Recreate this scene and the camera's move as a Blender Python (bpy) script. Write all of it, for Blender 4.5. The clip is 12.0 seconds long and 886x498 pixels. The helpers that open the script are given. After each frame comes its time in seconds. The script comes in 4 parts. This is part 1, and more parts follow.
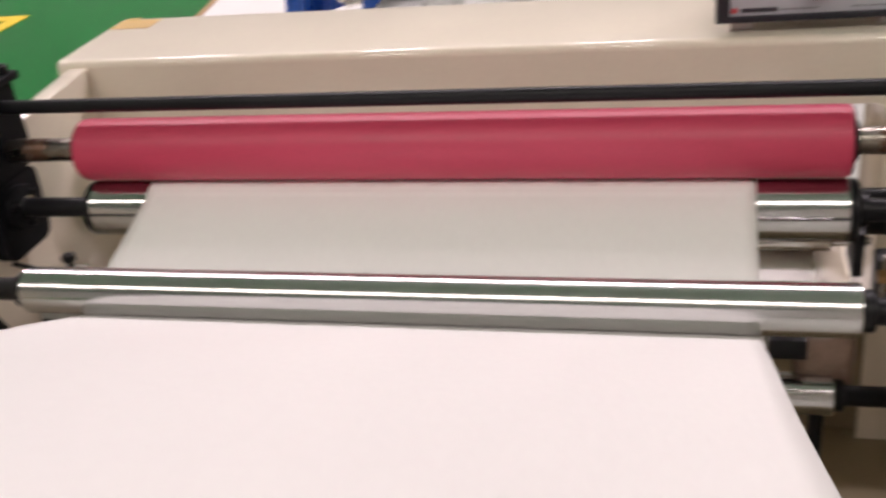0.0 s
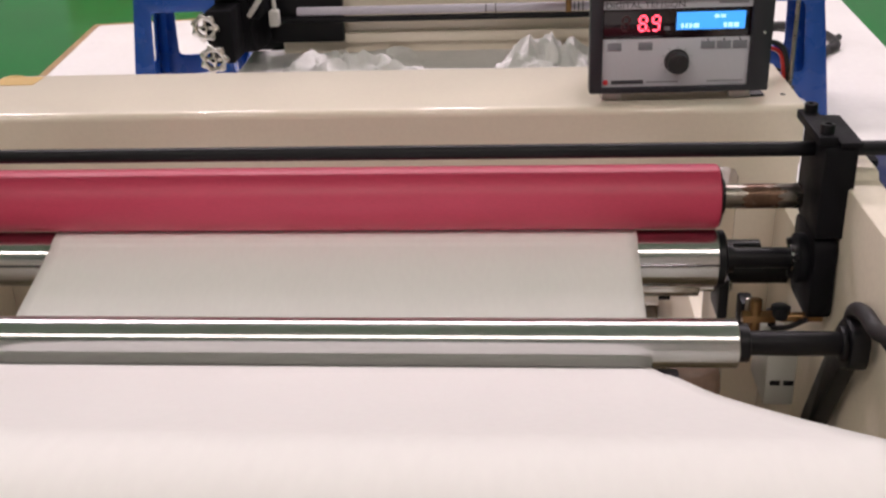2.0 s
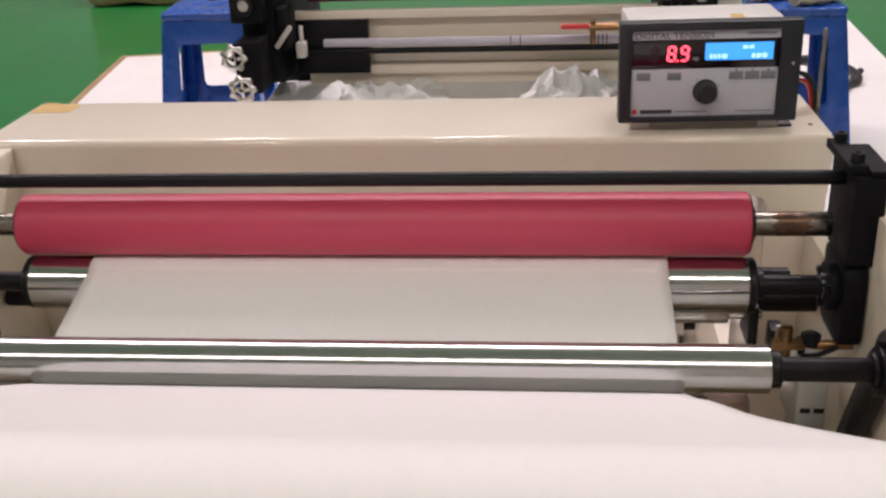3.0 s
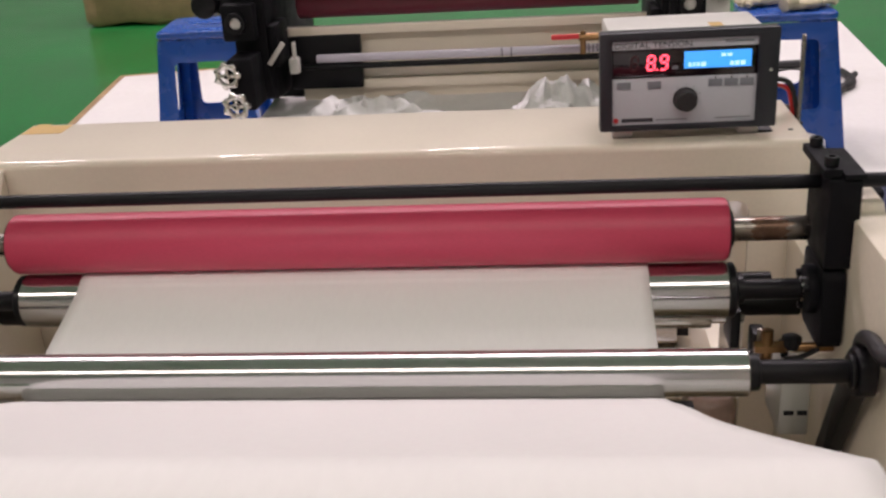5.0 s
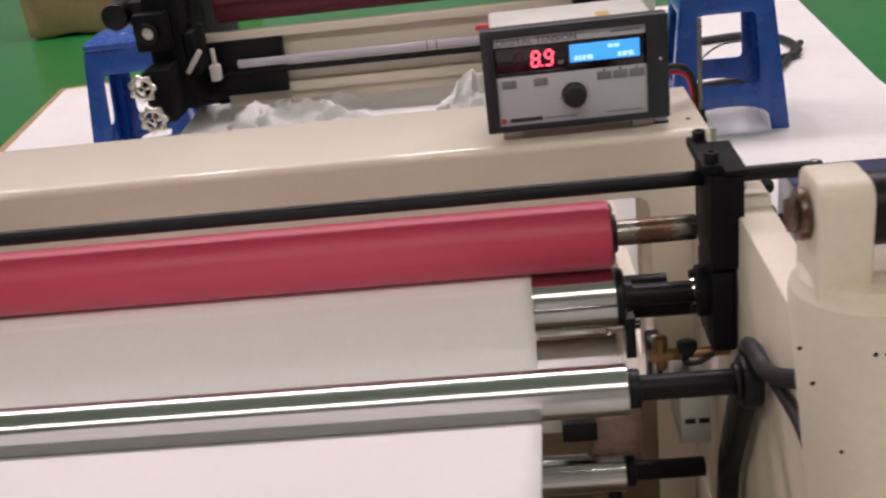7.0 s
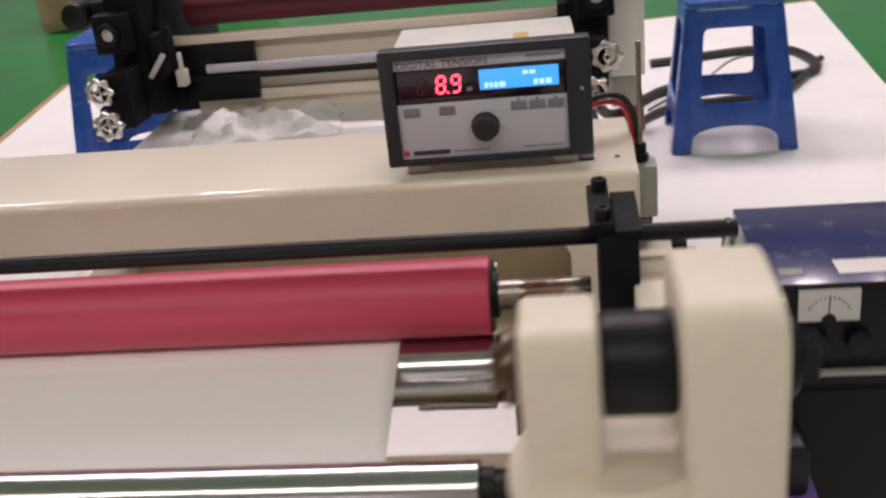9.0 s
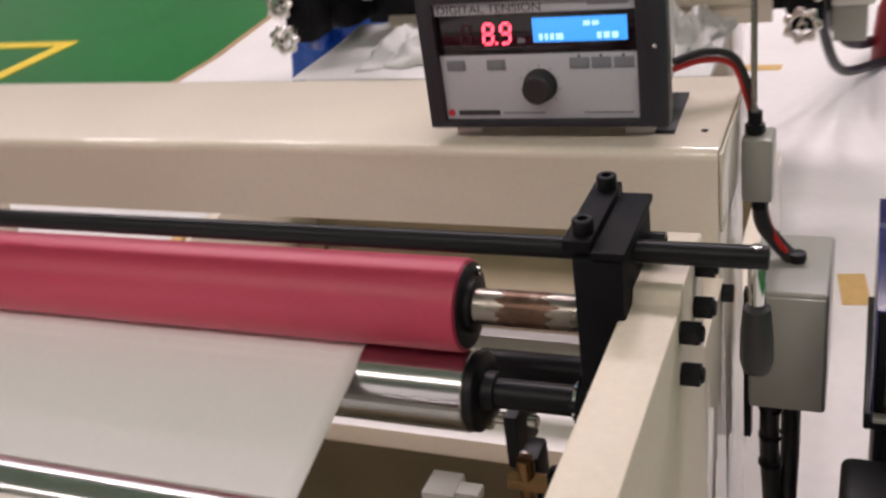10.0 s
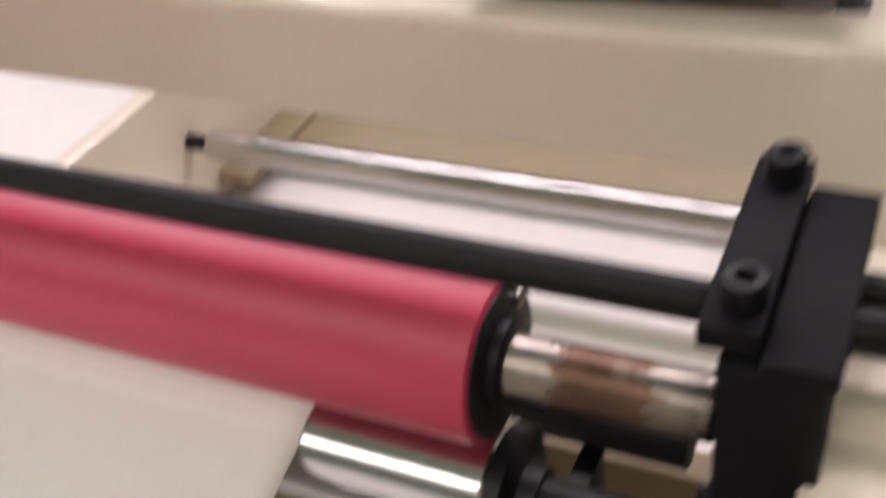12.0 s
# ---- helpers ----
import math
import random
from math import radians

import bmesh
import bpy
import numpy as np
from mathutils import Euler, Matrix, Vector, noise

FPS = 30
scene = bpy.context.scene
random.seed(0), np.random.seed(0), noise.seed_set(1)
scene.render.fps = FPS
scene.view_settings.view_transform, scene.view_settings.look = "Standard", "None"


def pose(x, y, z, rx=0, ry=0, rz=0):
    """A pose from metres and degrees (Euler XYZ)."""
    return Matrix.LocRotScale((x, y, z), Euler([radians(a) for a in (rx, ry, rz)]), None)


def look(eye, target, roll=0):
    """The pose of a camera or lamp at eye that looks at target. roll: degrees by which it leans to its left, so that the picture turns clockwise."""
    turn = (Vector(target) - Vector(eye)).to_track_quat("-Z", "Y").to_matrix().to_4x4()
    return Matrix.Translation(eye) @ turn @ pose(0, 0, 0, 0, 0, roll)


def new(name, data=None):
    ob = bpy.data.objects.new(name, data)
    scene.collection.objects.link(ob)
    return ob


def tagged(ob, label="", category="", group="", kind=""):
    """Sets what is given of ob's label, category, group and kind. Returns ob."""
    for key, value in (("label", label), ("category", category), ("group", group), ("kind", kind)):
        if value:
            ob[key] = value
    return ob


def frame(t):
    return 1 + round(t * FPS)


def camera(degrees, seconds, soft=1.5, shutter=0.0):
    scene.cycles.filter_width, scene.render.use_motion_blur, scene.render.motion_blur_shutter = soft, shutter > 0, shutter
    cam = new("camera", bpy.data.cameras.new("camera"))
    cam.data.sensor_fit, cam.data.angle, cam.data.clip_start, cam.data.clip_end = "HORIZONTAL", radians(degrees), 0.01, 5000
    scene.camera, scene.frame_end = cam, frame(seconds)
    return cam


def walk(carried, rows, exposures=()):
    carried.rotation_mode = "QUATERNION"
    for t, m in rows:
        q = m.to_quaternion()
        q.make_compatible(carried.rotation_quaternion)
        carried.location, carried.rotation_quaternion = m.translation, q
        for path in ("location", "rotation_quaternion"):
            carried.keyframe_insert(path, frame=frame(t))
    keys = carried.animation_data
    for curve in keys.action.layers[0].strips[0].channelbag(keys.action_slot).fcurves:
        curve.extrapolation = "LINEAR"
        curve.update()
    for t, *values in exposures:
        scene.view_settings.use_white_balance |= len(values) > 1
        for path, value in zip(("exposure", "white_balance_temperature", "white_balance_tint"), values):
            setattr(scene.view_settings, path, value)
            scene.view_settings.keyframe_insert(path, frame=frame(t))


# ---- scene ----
cam = camera(46.1, 12.0, soft=2.4, shutter=0.9)
PATH = [
    (0, (-0.118, -0.882, 1.024), (-0.609, 0.808, 0.072), -7.1),
    (0.5, (-0.133, -0.903, 1.013), (-0.434, 0.849, 0.095), -4.4),
    (1, (-0.143, -0.938, 1.039), (-0.338, 0.829, 0.122), -3.2),
    (1.5, (-0.165, -0.949, 1.033), (-0.332, 0.84, 0.155), -2.4),
    (2, (-0.181, -0.96, 1.037), (-0.348, 0.842, 0.186), -2.4),
    (2.5, (-0.188, -0.965, 1.035), (-0.371, 0.851, 0.216), -2.4),
    (3, (-0.194, -0.975, 1.036), (-0.395, 0.85, 0.243), -2.4),
    (3.2, (-0.198, -0.98, 1.039), (-0.402, 0.847, 0.252), -2.5),
    (5, (-0.171, -0.986, 1.04), (-0.381, 0.847, 0.268), -3.7),
    (5.5, (-0.148, -0.976, 1.041), (-0.35, 0.856, 0.264), -4.4),
    (6, (-0.124, -0.956, 1.038), (-0.314, 0.876, 0.258), -5.0),
    (6.5, (-0.098, -0.935, 1.039), (-0.281, 0.893, 0.249), -6.1),
    (7, (-0.07, -0.911, 1.037), (-0.246, 0.914, 0.239), -7.0),
    (7.5, (-0.043, -0.89, 1.031), (-0.209, 0.935, 0.23), -7.2),
    (7.7, (-0.027, -0.88, 1.03), (-0.193, 0.945, 0.228), -7.5),
    (9.3, (0.113, -0.698, 1.005), (-0.199, 1.113, 0.215), -4.7),
    (9.5, (0.154, -0.651, 1.0), (-0.303, 1.114, 0.178), -6.3),
    (10, (0.244, -0.556, 0.989), (-0.504, 1.068, 0.092), -8.5),
    (10.5, (0.251, -0.474, 0.967), (-0.532, 1.095, 0.004), -8.1),
    (11, (0.21, -0.4, 0.94), (-0.533, 1.152, -0.079), -6.0),
    (11.5, (0.175, -0.315, 0.933), (-0.608, 1.185, -0.133), -6.4),
    (11.8, (0.145, -0.267, 0.924), (-0.655, 1.183, -0.197), -7.3),
    (12, (0.128, -0.245, 0.907), (-0.671, 1.125, -0.313), -9.3),
]
walk(cam, [(t, look(eye, target, roll)) for t, eye, target, roll in PATH],
     exposures=((0.0, 0.24), (0.6, 0.17), (1.0, 0.13), (2.5, 0.10), (5.0, 0.03), (7.5, 0.0), (11.3, 0.02), (12.0, 0.24)))

# ---- world and light ----
world = bpy.data.worlds.new("world")
world.use_nodes = True
scene.world = world
world.node_tree.nodes["Background"].inputs[0].default_value = (0.9, 0.93, 1.0, 1)
world.node_tree.nodes["Background"].inputs[1].default_value = 0.03

CEIL = 6.0
# rows of fluorescent fittings: y, watts, colour
LAMP_ROWS = ((4.6, 98.0, (1.0, 0.832, 0.905)), (-4.4, 35.0, (1.0, 0.865, 0.815)))
LAMP_X = (-6.05, -4.3, -2.55, -0.8, 0.95, 2.7, 4.45)


# ---- materials ----
def node(nt, kind, **inputs):
    n = nt.nodes.new(kind)
    for k, v in inputs.items():
        n.inputs[k.replace("_", " ")].default_value = v
    return n


def material(name, base, rough=0.5, metal=0.0, vary=0.08, scale=18.0, fine=0.0, fine_scale=300.0, bump=0.0,
             second=None, second_amount=0.0, second_scale=6.0, coat=0.0, rough_vary=0.08, emit=None, emit_strength=0.0,
             stretch=(1, 1, 1), transmission=0.0, spec=0.5):
    m = bpy.data.materials.new(name)
    m.use_nodes = True
    nt = m.node_tree
    bsdf = nt.nodes["Principled BSDF"]
    bsdf.inputs["Metallic"].default_value = metal
    bsdf.inputs["Coat Weight"].default_value = coat
    bsdf.inputs["Coat Roughness"].default_value = 0.06
    bsdf.inputs["Transmission Weight"].default_value = transmission
    bsdf.inputs["Specular IOR Level"].default_value = spec
    tc = nt.nodes.new("ShaderNodeTexCoord")
    mp = nt.nodes.new("ShaderNodeMapping")
    mp.inputs["Scale"].default_value = stretch
    nt.links.new(tc.outputs["Object"], mp.inputs["Vector"])
    big = node(nt, "ShaderNodeTexNoise", Scale=scale, Detail=6.0, Roughness=0.6)
    nt.links.new(mp.outputs[0], big.inputs["Vector"])
    ramp = node(nt, "ShaderNodeMapRange")
    ramp.inputs["From Min"].default_value, ramp.inputs["From Max"].default_value = 0.3, 0.7
    ramp.inputs["To Min"].default_value, ramp.inputs["To Max"].default_value = 1.0 - vary, 1.0 + vary
    nt.links.new(big.outputs["Fac"], ramp.inputs["Value"])
    grain = node(nt, "ShaderNodeTexNoise", Scale=fine_scale, Detail=3.0)
    nt.links.new(mp.outputs[0], grain.inputs["Vector"])
    gr = node(nt, "ShaderNodeMapRange")
    gr.inputs["From Min"].default_value, gr.inputs["From Max"].default_value = 0.3, 0.7
    gr.inputs["To Min"].default_value, gr.inputs["To Max"].default_value = 1.0 - fine, 1.0 + fine
    nt.links.new(grain.outputs["Fac"], gr.inputs["Value"])
    mul = nt.nodes.new("ShaderNodeMath")
    mul.operation = "MULTIPLY"
    nt.links.new(ramp.outputs[0], mul.inputs[0])
    nt.links.new(gr.outputs[0], mul.inputs[1])
    col = nt.nodes.new("ShaderNodeVectorMath")
    col.operation = "SCALE"
    col.inputs[0].default_value = base
    nt.links.new(mul.outputs[0], col.inputs["Scale"])
    out = col.outputs[0]
    if second:
        stain = node(nt, "ShaderNodeTexNoise", Scale=second_scale, Detail=8.0, Roughness=0.65)
        nt.links.new(tc.outputs["Object"], stain.inputs["Vector"])
        sr = node(nt, "ShaderNodeMapRange")
        sr.inputs["From Min"].default_value, sr.inputs["From Max"].default_value = 0.56, 0.7
        sr.inputs["To Max"].default_value = second_amount
        nt.links.new(stain.outputs["Fac"], sr.inputs["Value"])
        mix = nt.nodes.new("ShaderNodeMix")
        mix.data_type = "RGBA"
        nt.links.new(sr.outputs[0], mix.inputs[0])
        nt.links.new(out, mix.inputs[6])
        mix.inputs[7].default_value = (*second, 1)
        out = mix.outputs[2]
    nt.links.new(out, bsdf.inputs["Base Color"])
    rr = node(nt, "ShaderNodeMapRange")
    rr.inputs["From Min"].default_value, rr.inputs["From Max"].default_value = 0.3, 0.7
    rr.inputs["To Min"].default_value = max(0.02, rough * (1 - rough_vary * 2))
    rr.inputs["To Max"].default_value = min(1.0, rough * (1 + rough_vary * 2))
    nt.links.new(big.outputs["Fac"], rr.inputs["Value"])
    nt.links.new(rr.outputs[0], bsdf.inputs["Roughness"])
    if bump:
        bp = node(nt, "ShaderNodeBump", Strength=bump, Distance=0.001)
        nt.links.new(grain.outputs["Fac"], bp.inputs["Height"])
        nt.links.new(bp.outputs[0], bsdf.inputs["Normal"])
    if emit:
        bsdf.inputs["Emission Color"].default_value = (*emit, 1)
        bsdf.inputs["Emission Strength"].default_value = emit_strength
    return m


CREAM = material("cream_enamel", (0.84, 0.755, 0.625), 0.40, vary=0.03, scale=5, fine=0.02, fine_scale=220, bump=0.0, coat=0.9,
                 second=(0.66, 0.57, 0.44), second_amount=0.07, second_scale=9)
CASTCREAM = material("cream_casting_paint", (0.77, 0.69, 0.56), 0.48, vary=0.04, scale=7, fine=0.03, fine_scale=200, bump=0.05,
                     second=(0.62, 0.53, 0.40), second_amount=0.12, second_scale=11)
# cream paint with the machine's inner shade put into a darker base colour
SHADEDCREAM = material("shaded_cream_paint", (0.30, 0.245, 0.155), 0.6, vary=0.12, scale=6, fine=0.05, bump=0.06, coat=0.0,
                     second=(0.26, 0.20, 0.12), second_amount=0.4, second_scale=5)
RED = material("red_rubber", (0.51, 0.048, 0.100), 0.43, vary=0.06, scale=10, fine=0.04, fine_scale=500, bump=0.12,
               second=(0.40, 0.03, 0.06), second_amount=0.35, second_scale=7, stretch=(0.4, 1, 1))
DARKRED = material("dark_red_rubber", (0.16, 0.015, 0.035), 0.4, vary=0.1, fine=0.05, bump=0.1)
CHROME = material("polished_chrome", (0.62, 0.62, 0.61), 0.13, metal=1.0, vary=0.03, scale=14, fine=0.03, fine_scale=400,
                  stretch=(0.05, 1, 1), rough_vary=0.3)
TURNED = material("turned_chrome", (0.56, 0.56, 0.555), 0.20, metal=1.0, vary=0.05, scale=14, fine=0.04, fine_scale=400,
                  stretch=(0.05, 1, 1), rough_vary=0.2)
tangent = TURNED.node_tree.nodes.new("ShaderNodeTangent")
tangent.direction_type, tangent.axis = "RADIAL", "X"
turned_bsdf = TURNED.node_tree.nodes["Principled BSDF"]
TURNED.node_tree.links.new(tangent.outputs[0], turned_bsdf.inputs["Tangent"])
turned_bsdf.inputs["Anisotropic"].default_value = 0.85
turned_bsdf.inputs["Anisotropic Rotation"].default_value = 0.25
STEEL = material("worn_steel", (0.33, 0.30, 0.265), 0.28, metal=1.0, vary=0.15, scale=30, second=(0.13, 0.06, 0.03), second_amount=0.85,
                 second_scale=24, rough_vary=0.3)
RUST = material("rusty_steel", (0.13, 0.075, 0.05), 0.38, metal=0.75, vary=0.3, scale=60, second=(0.36, 0.31, 0.27), second_amount=0.8, second_scale=70, fine=0.1)
BLACK = material("black_oxide_steel", (0.006, 0.006, 0.008), 0.42, metal=0.0, vary=0.2, scale=25, fine=0.08, bump=0.15, spec=0.26)
BLOCK = material("black_painted_block", (0.006, 0.006, 0.008), 0.6, vary=0.2, scale=30, fine=0.1, fine_scale=400, bump=0.2, spec=0.13)
GREYPAINT = material("grey_painted_steel", (0.36, 0.36, 0.32), 0.32, vary=0.02, scale=6, fine=0.01, bump=0.03, coat=0.3)
PAPER = material("white_release_paper", (0.86, 0.84, 0.82), 0.55, vary=0.012, scale=5, fine=0.012, fine_scale=250, bump=0.03, stretch=(1, 0.3, 0.3))
GREEN = material("green_floor_paint", (0.012, 0.16, 0.035), 0.22, vary=0.12, scale=2.2, fine=0.06, fine_scale=60, bump=0.08,
                 second=(0.02, 0.11, 0.035), second_amount=0.5, second_scale=1.3)
WHITEFLOOR = material("white_floor_paint", (0.84, 0.82, 0.80), 0.22, vary=0.03, scale=1.6, fine=0.02, fine_scale=40, bump=0.05,
                      second=(0.66, 0.62, 0.57), second_amount=0.25, second_scale=2.4)
BROWNEDGE = material("dirty_brown_edge", (0.30, 0.20, 0.10), 0.6, vary=0.3, scale=8, fine=0.1)
YELLOW = material("yellow_line_paint", (0.75, 0.55, 0.05), 0.45, vary=0.12, scale=9, fine=0.06, bump=0.1)
TAPE = material("tan_masking_tape", (0.60, 0.40, 0.14), 0.5, vary=0.08, scale=40, fine=0.05)
BLUE = material("blue_plastic", (0.012, 0.075, 0.36), 0.27, vary=0.08, scale=9, fine=0.04, fine_scale=350, bump=0.06,
                second=(0.05, 0.11, 0.33), second_amount=0.3, second_scale=14)
NAVY = material("navy_sheet_metal", (0.018, 0.020, 0.11), 0.25, vary=0.1, scale=10, fine=0.05, bump=0.05, coat=0.3,
                second=(0.25, 0.25, 0.33), second_amount=0.4, second_scale=28)
BEZEL = material("charcoal_plastic", (0.020, 0.021, 0.028), 0.42, vary=0.08, fine=0.06, fine_scale=600, bump=0.15)
PANEL = material("silver_grey_panel", (0.56, 0.57, 0.62), 0.38, vary=0.02, fine=0.02, fine_scale=500)
WINDOW = material("smoked_window", (0.012, 0.006, 0.008), 0.12, vary=0.05)
BUTTON = material("grey_button", (0.22, 0.23, 0.26), 0.5, vary=0.05)
PRINT = material("dark_print", (0.04, 0.04, 0.05), 0.5, vary=0.05)
LOGO = material("red_print", (0.65, 0.04, 0.05), 0.5, vary=0.05)
CASE = material("off_white_case", (0.74, 0.72, 0.68), 0.4, vary=0.03, fine=0.03, bump=0.08)
LED = material("red_led", (0.3, 0.01, 0.02), 0.4, emit=(1.0, 0.06, 0.10), emit_strength=4.5)
LEDOFF = material("unlit_led", (0.055, 0.004, 0.008), 0.4)
LCD = material("blue_lcd", (0.02, 0.12, 0.5), 0.25, emit=(0.06, 0.36, 0.92), emit_strength=1.15)
LCDTEXT = material("lcd_text", (0.6, 0.8, 0.9), 0.4, emit=(0.42, 0.78, 1.0), emit_strength=1.0)
BRASS = material("brass", (0.26, 0.15, 0.07), 0.35, metal=1.0, vary=0.15, scale=60)
CABLE = material("black_cable", (0.018, 0.017, 0.019), 0.5, vary=0.1)
REDWIRE = material("red_wire", (0.5, 0.02, 0.02), 0.4, vary=0.08)
PIPE = material("clear_hose", (0.55, 0.53, 0.50), 0.3, vary=0.06)
LILAC = material("pale_plastic_tube", (0.55, 0.52, 0.60), 0.3, vary=0.04, coat=0.4)
WINE = material("dark_red_plastic", (0.26, 0.02, 0.025), 0.4, vary=0.08)
HOSE = material("stained_hose_rubber", (0.24, 0.16, 0.12), 0.4, vary=0.3, scale=40, second=(0.5, 0.42, 0.36), second_amount=0.6, second_scale=30)
FILM = material("white_film", (0.74, 0.73, 0.72), 0.5, vary=0.06, scale=14, fine=0.04, fine_scale=160, bump=0.2)
BAG = material("brown_kraft_paper", (0.36, 0.24, 0.13), 0.75, vary=0.18, scale=7, fine=0.06, fine_scale=120, bump=0.3)
CLOTH = material("cream_cotton", (0.62, 0.55, 0.40), 0.9, vary=0.12, scale=60, fine=0.12, fine_scale=700, bump=0.5)
CASTZINC = material("bright_cast_metal", (0.72, 0.70, 0.67), 0.24, metal=1.0, vary=0.15, scale=60, second=(0.32, 0.13, 0.05), second_amount=0.5, second_scale=40)
GRIP = material("black_rubber_grip", (0.022, 0.022, 0.024), 0.5, vary=0.1, fine=0.05, bump=0.1)
PURPLE = material("purple_plastic", (0.22, 0.13, 0.46), 0.4, vary=0.06)
METERFACE = material("meter_face", (0.62, 0.62, 0.60), 0.3, vary=0.03)
WALLPAINT = material("wall_paint", (0.64, 0.61, 0.60), 0.7, vary=0.05, scale=1.5, fine=0.03, fine_scale=80, bump=0.1)
CEILPAINT = material("ceiling_board", (0.74, 0.74, 0.73), 0.85, vary=0.05, scale=2, fine=0.04)
DIFFUSER = material("lamp_diffuser", (0.9, 0.9, 0.9), 0.5, emit=(1.0, 0.94, 0.92), emit_strength=3.0)


# ---- mesh helpers ----
def finish(bm, sharp=32):
    bmesh.ops.recalc_face_normals(bm, faces=bm.faces)
    for f in bm.faces:
        f.smooth = True
    for e in bm.edges:
        if len(e.link_faces) == 2 and e.calc_face_angle(0) > radians(sharp):
            e.smooth = False
    return bm


def box(x0, x1, y0, y1, z0, z1, bevel=0.002, seg=2):
    bm = bmesh.new()
    bmesh.ops.create_cube(bm, size=1)
    for v in bm.verts:
        v.co = Vector(((x0 + x1) / 2 + v.co.x * (x1 - x0), (y0 + y1) / 2 + v.co.y * (y1 - y0), (z0 + z1) / 2 + v.co.z * (z1 - z0)))
    if bevel:
        bmesh.ops.bevel(bm, geom=bm.edges[:], offset=bevel, segments=seg, profile=0.5, affect="EDGES", clamp_overlap=True)
    return finish(bm)


def axis_turn(axis):
    return {"x": Matrix.Rotation(radians(90), 4, "Y"), "y": Matrix.Rotation(radians(-90), 4, "X"), "z": Matrix.Identity(4)}[axis]


def lathe(profile, axis="x", at=(0, 0, 0), seg=48):
    """A turned body: profile rows (radius, way along the axis)."""
    bm = bmesh.new()
    rings = []
    for r, h in profile:
        if r < 1e-6:
            rings.append([bm.verts.new((0, 0, h))])
        else:
            rings.append([bm.verts.new((r * math.cos(2 * math.pi * i / seg), r * math.sin(2 * math.pi * i / seg), h)) for i in range(seg)])
    for a, b in zip(rings, rings[1:]):
        for i in range(seg):
            j = (i + 1) % seg
            if len(a) == 1 and len(b) == 1:
                continue
            if len(a) == 1:
                bm.faces.new((a[0], b[j], b[i]))
            elif len(b) == 1:
                bm.faces.new((a[i], a[j], b[0]))
            else:
                bm.faces.new((a[i], a[j], b[j], b[i]))
    bm.transform(Matrix.Translation(at) @ axis_turn(axis))
    return finish(bm)


def rod(r, a, b, axis="x", at=(0, 0, 0), seg=32, edge=0.0015):
    edge = min(edge, r * 0.4, (b - a) * 0.3)
    return lathe([(0, a), (r - edge, a), (r - edge * 0.3, a + edge * 0.3), (r, a + edge), (r, b - edge), (r - edge * 0.3, b - edge * 0.3), (r - edge, b), (0, b)], axis, at, seg)


def tube(points, r, seg=12, steps=8, r_end=None):
    """A round hose along a smooth line through the points."""
    pts = [Vector(p) for p in points]
    line = []
    for i in range(len(pts) - 1):
        p0, p1, p2, p3 = pts[max(i - 1, 0)], pts[i], pts[i + 1], pts[min(i + 2, len(pts) - 1)]
        for k in range(steps):
            t = k / steps
            line.append(0.5 * ((2 * p1) + (p2 - p0) * t + (2 * p0 - 5 * p1 + 4 * p2 - p3) * t * t + (3 * p1 - p0 - 3 * p2 + p3) * t ** 3))
    line.append(pts[-1])
    bm = bmesh.new()
    rings = []
    up = Vector((0.3, 0.2, 0.93)).normalized()
    for i, p in enumerate(line):
        d = (line[min(i + 1, len(line) - 1)] - line[max(i - 1, 0)]).normalized()
        s = d.cross(up)
        if s.length < 0.05:
            s = d.cross(Vector((1, 0, 0)))
        s.normalize()
        u = s.cross(d)
        up = u
        q = r if r_end is None else r + (r_end - r) * i / (len(line) - 1)
        rings.append([bm.verts.new(p + q * (math.cos(2 * math.pi * k / seg) * s + math.sin(2 * math.pi * k / seg) * u)) for k in range(seg)])
    for a, b in zip(rings, rings[1:]):
        for k in range(seg):
            bm.faces.new((a[k], a[(k + 1) % seg], b[(k + 1) % seg], b[k]))
    bm.faces.new(rings[0][::-1])
    bm.faces.new(rings[-1])
    return finish(bm, 60)


def prism(outline, a, b, axis="x", bevel=0.0015, seg=2, holes=()):
    """An outline pushed through from a to b along an axis. axis x: outline is (y, z); y: (x, z); z: (x, y)."""
    bm = bmesh.new()

    def place(p, h):
        return {"x": (h, p[0], p[1]), "y": (p[0], h, p[1]), "z": (p[0], p[1], h)}[axis]

    loops = [outline, *holes]
    edges = []
    for loop in loops:
        vs = [bm.verts.new(place(p, a)) for p in loop]
        for i in range(len(vs)):
            edges.append(bm.edges.new((vs[i], vs[(i + 1) % len(vs)])))
    bmesh.ops.triangle_fill(bm, use_beauty=True, use_dissolve=True, edges=edges)
    faces = bm.faces[:]
    ret = bmesh.ops.extrude_face_region(bm, geom=faces)
    vec = Vector(place((0, 0), b - a))
    bmesh.ops.translate(bm, vec=vec, verts=[v for v in ret["geom"] if isinstance(v, bmesh.types.BMVert)])
    bmesh.ops.recalc_face_normals(bm, faces=bm.faces)
    if bevel:
        es = [e for e in bm.edges if len(e.link_faces) == 2 and e.calc_face_angle(0) > radians(40)]
        bmesh.ops.bevel(bm, geom=es, offset=bevel, segments=seg, profile=0.5, affect="EDGES", clamp_overlap=True)
    return finish(bm)


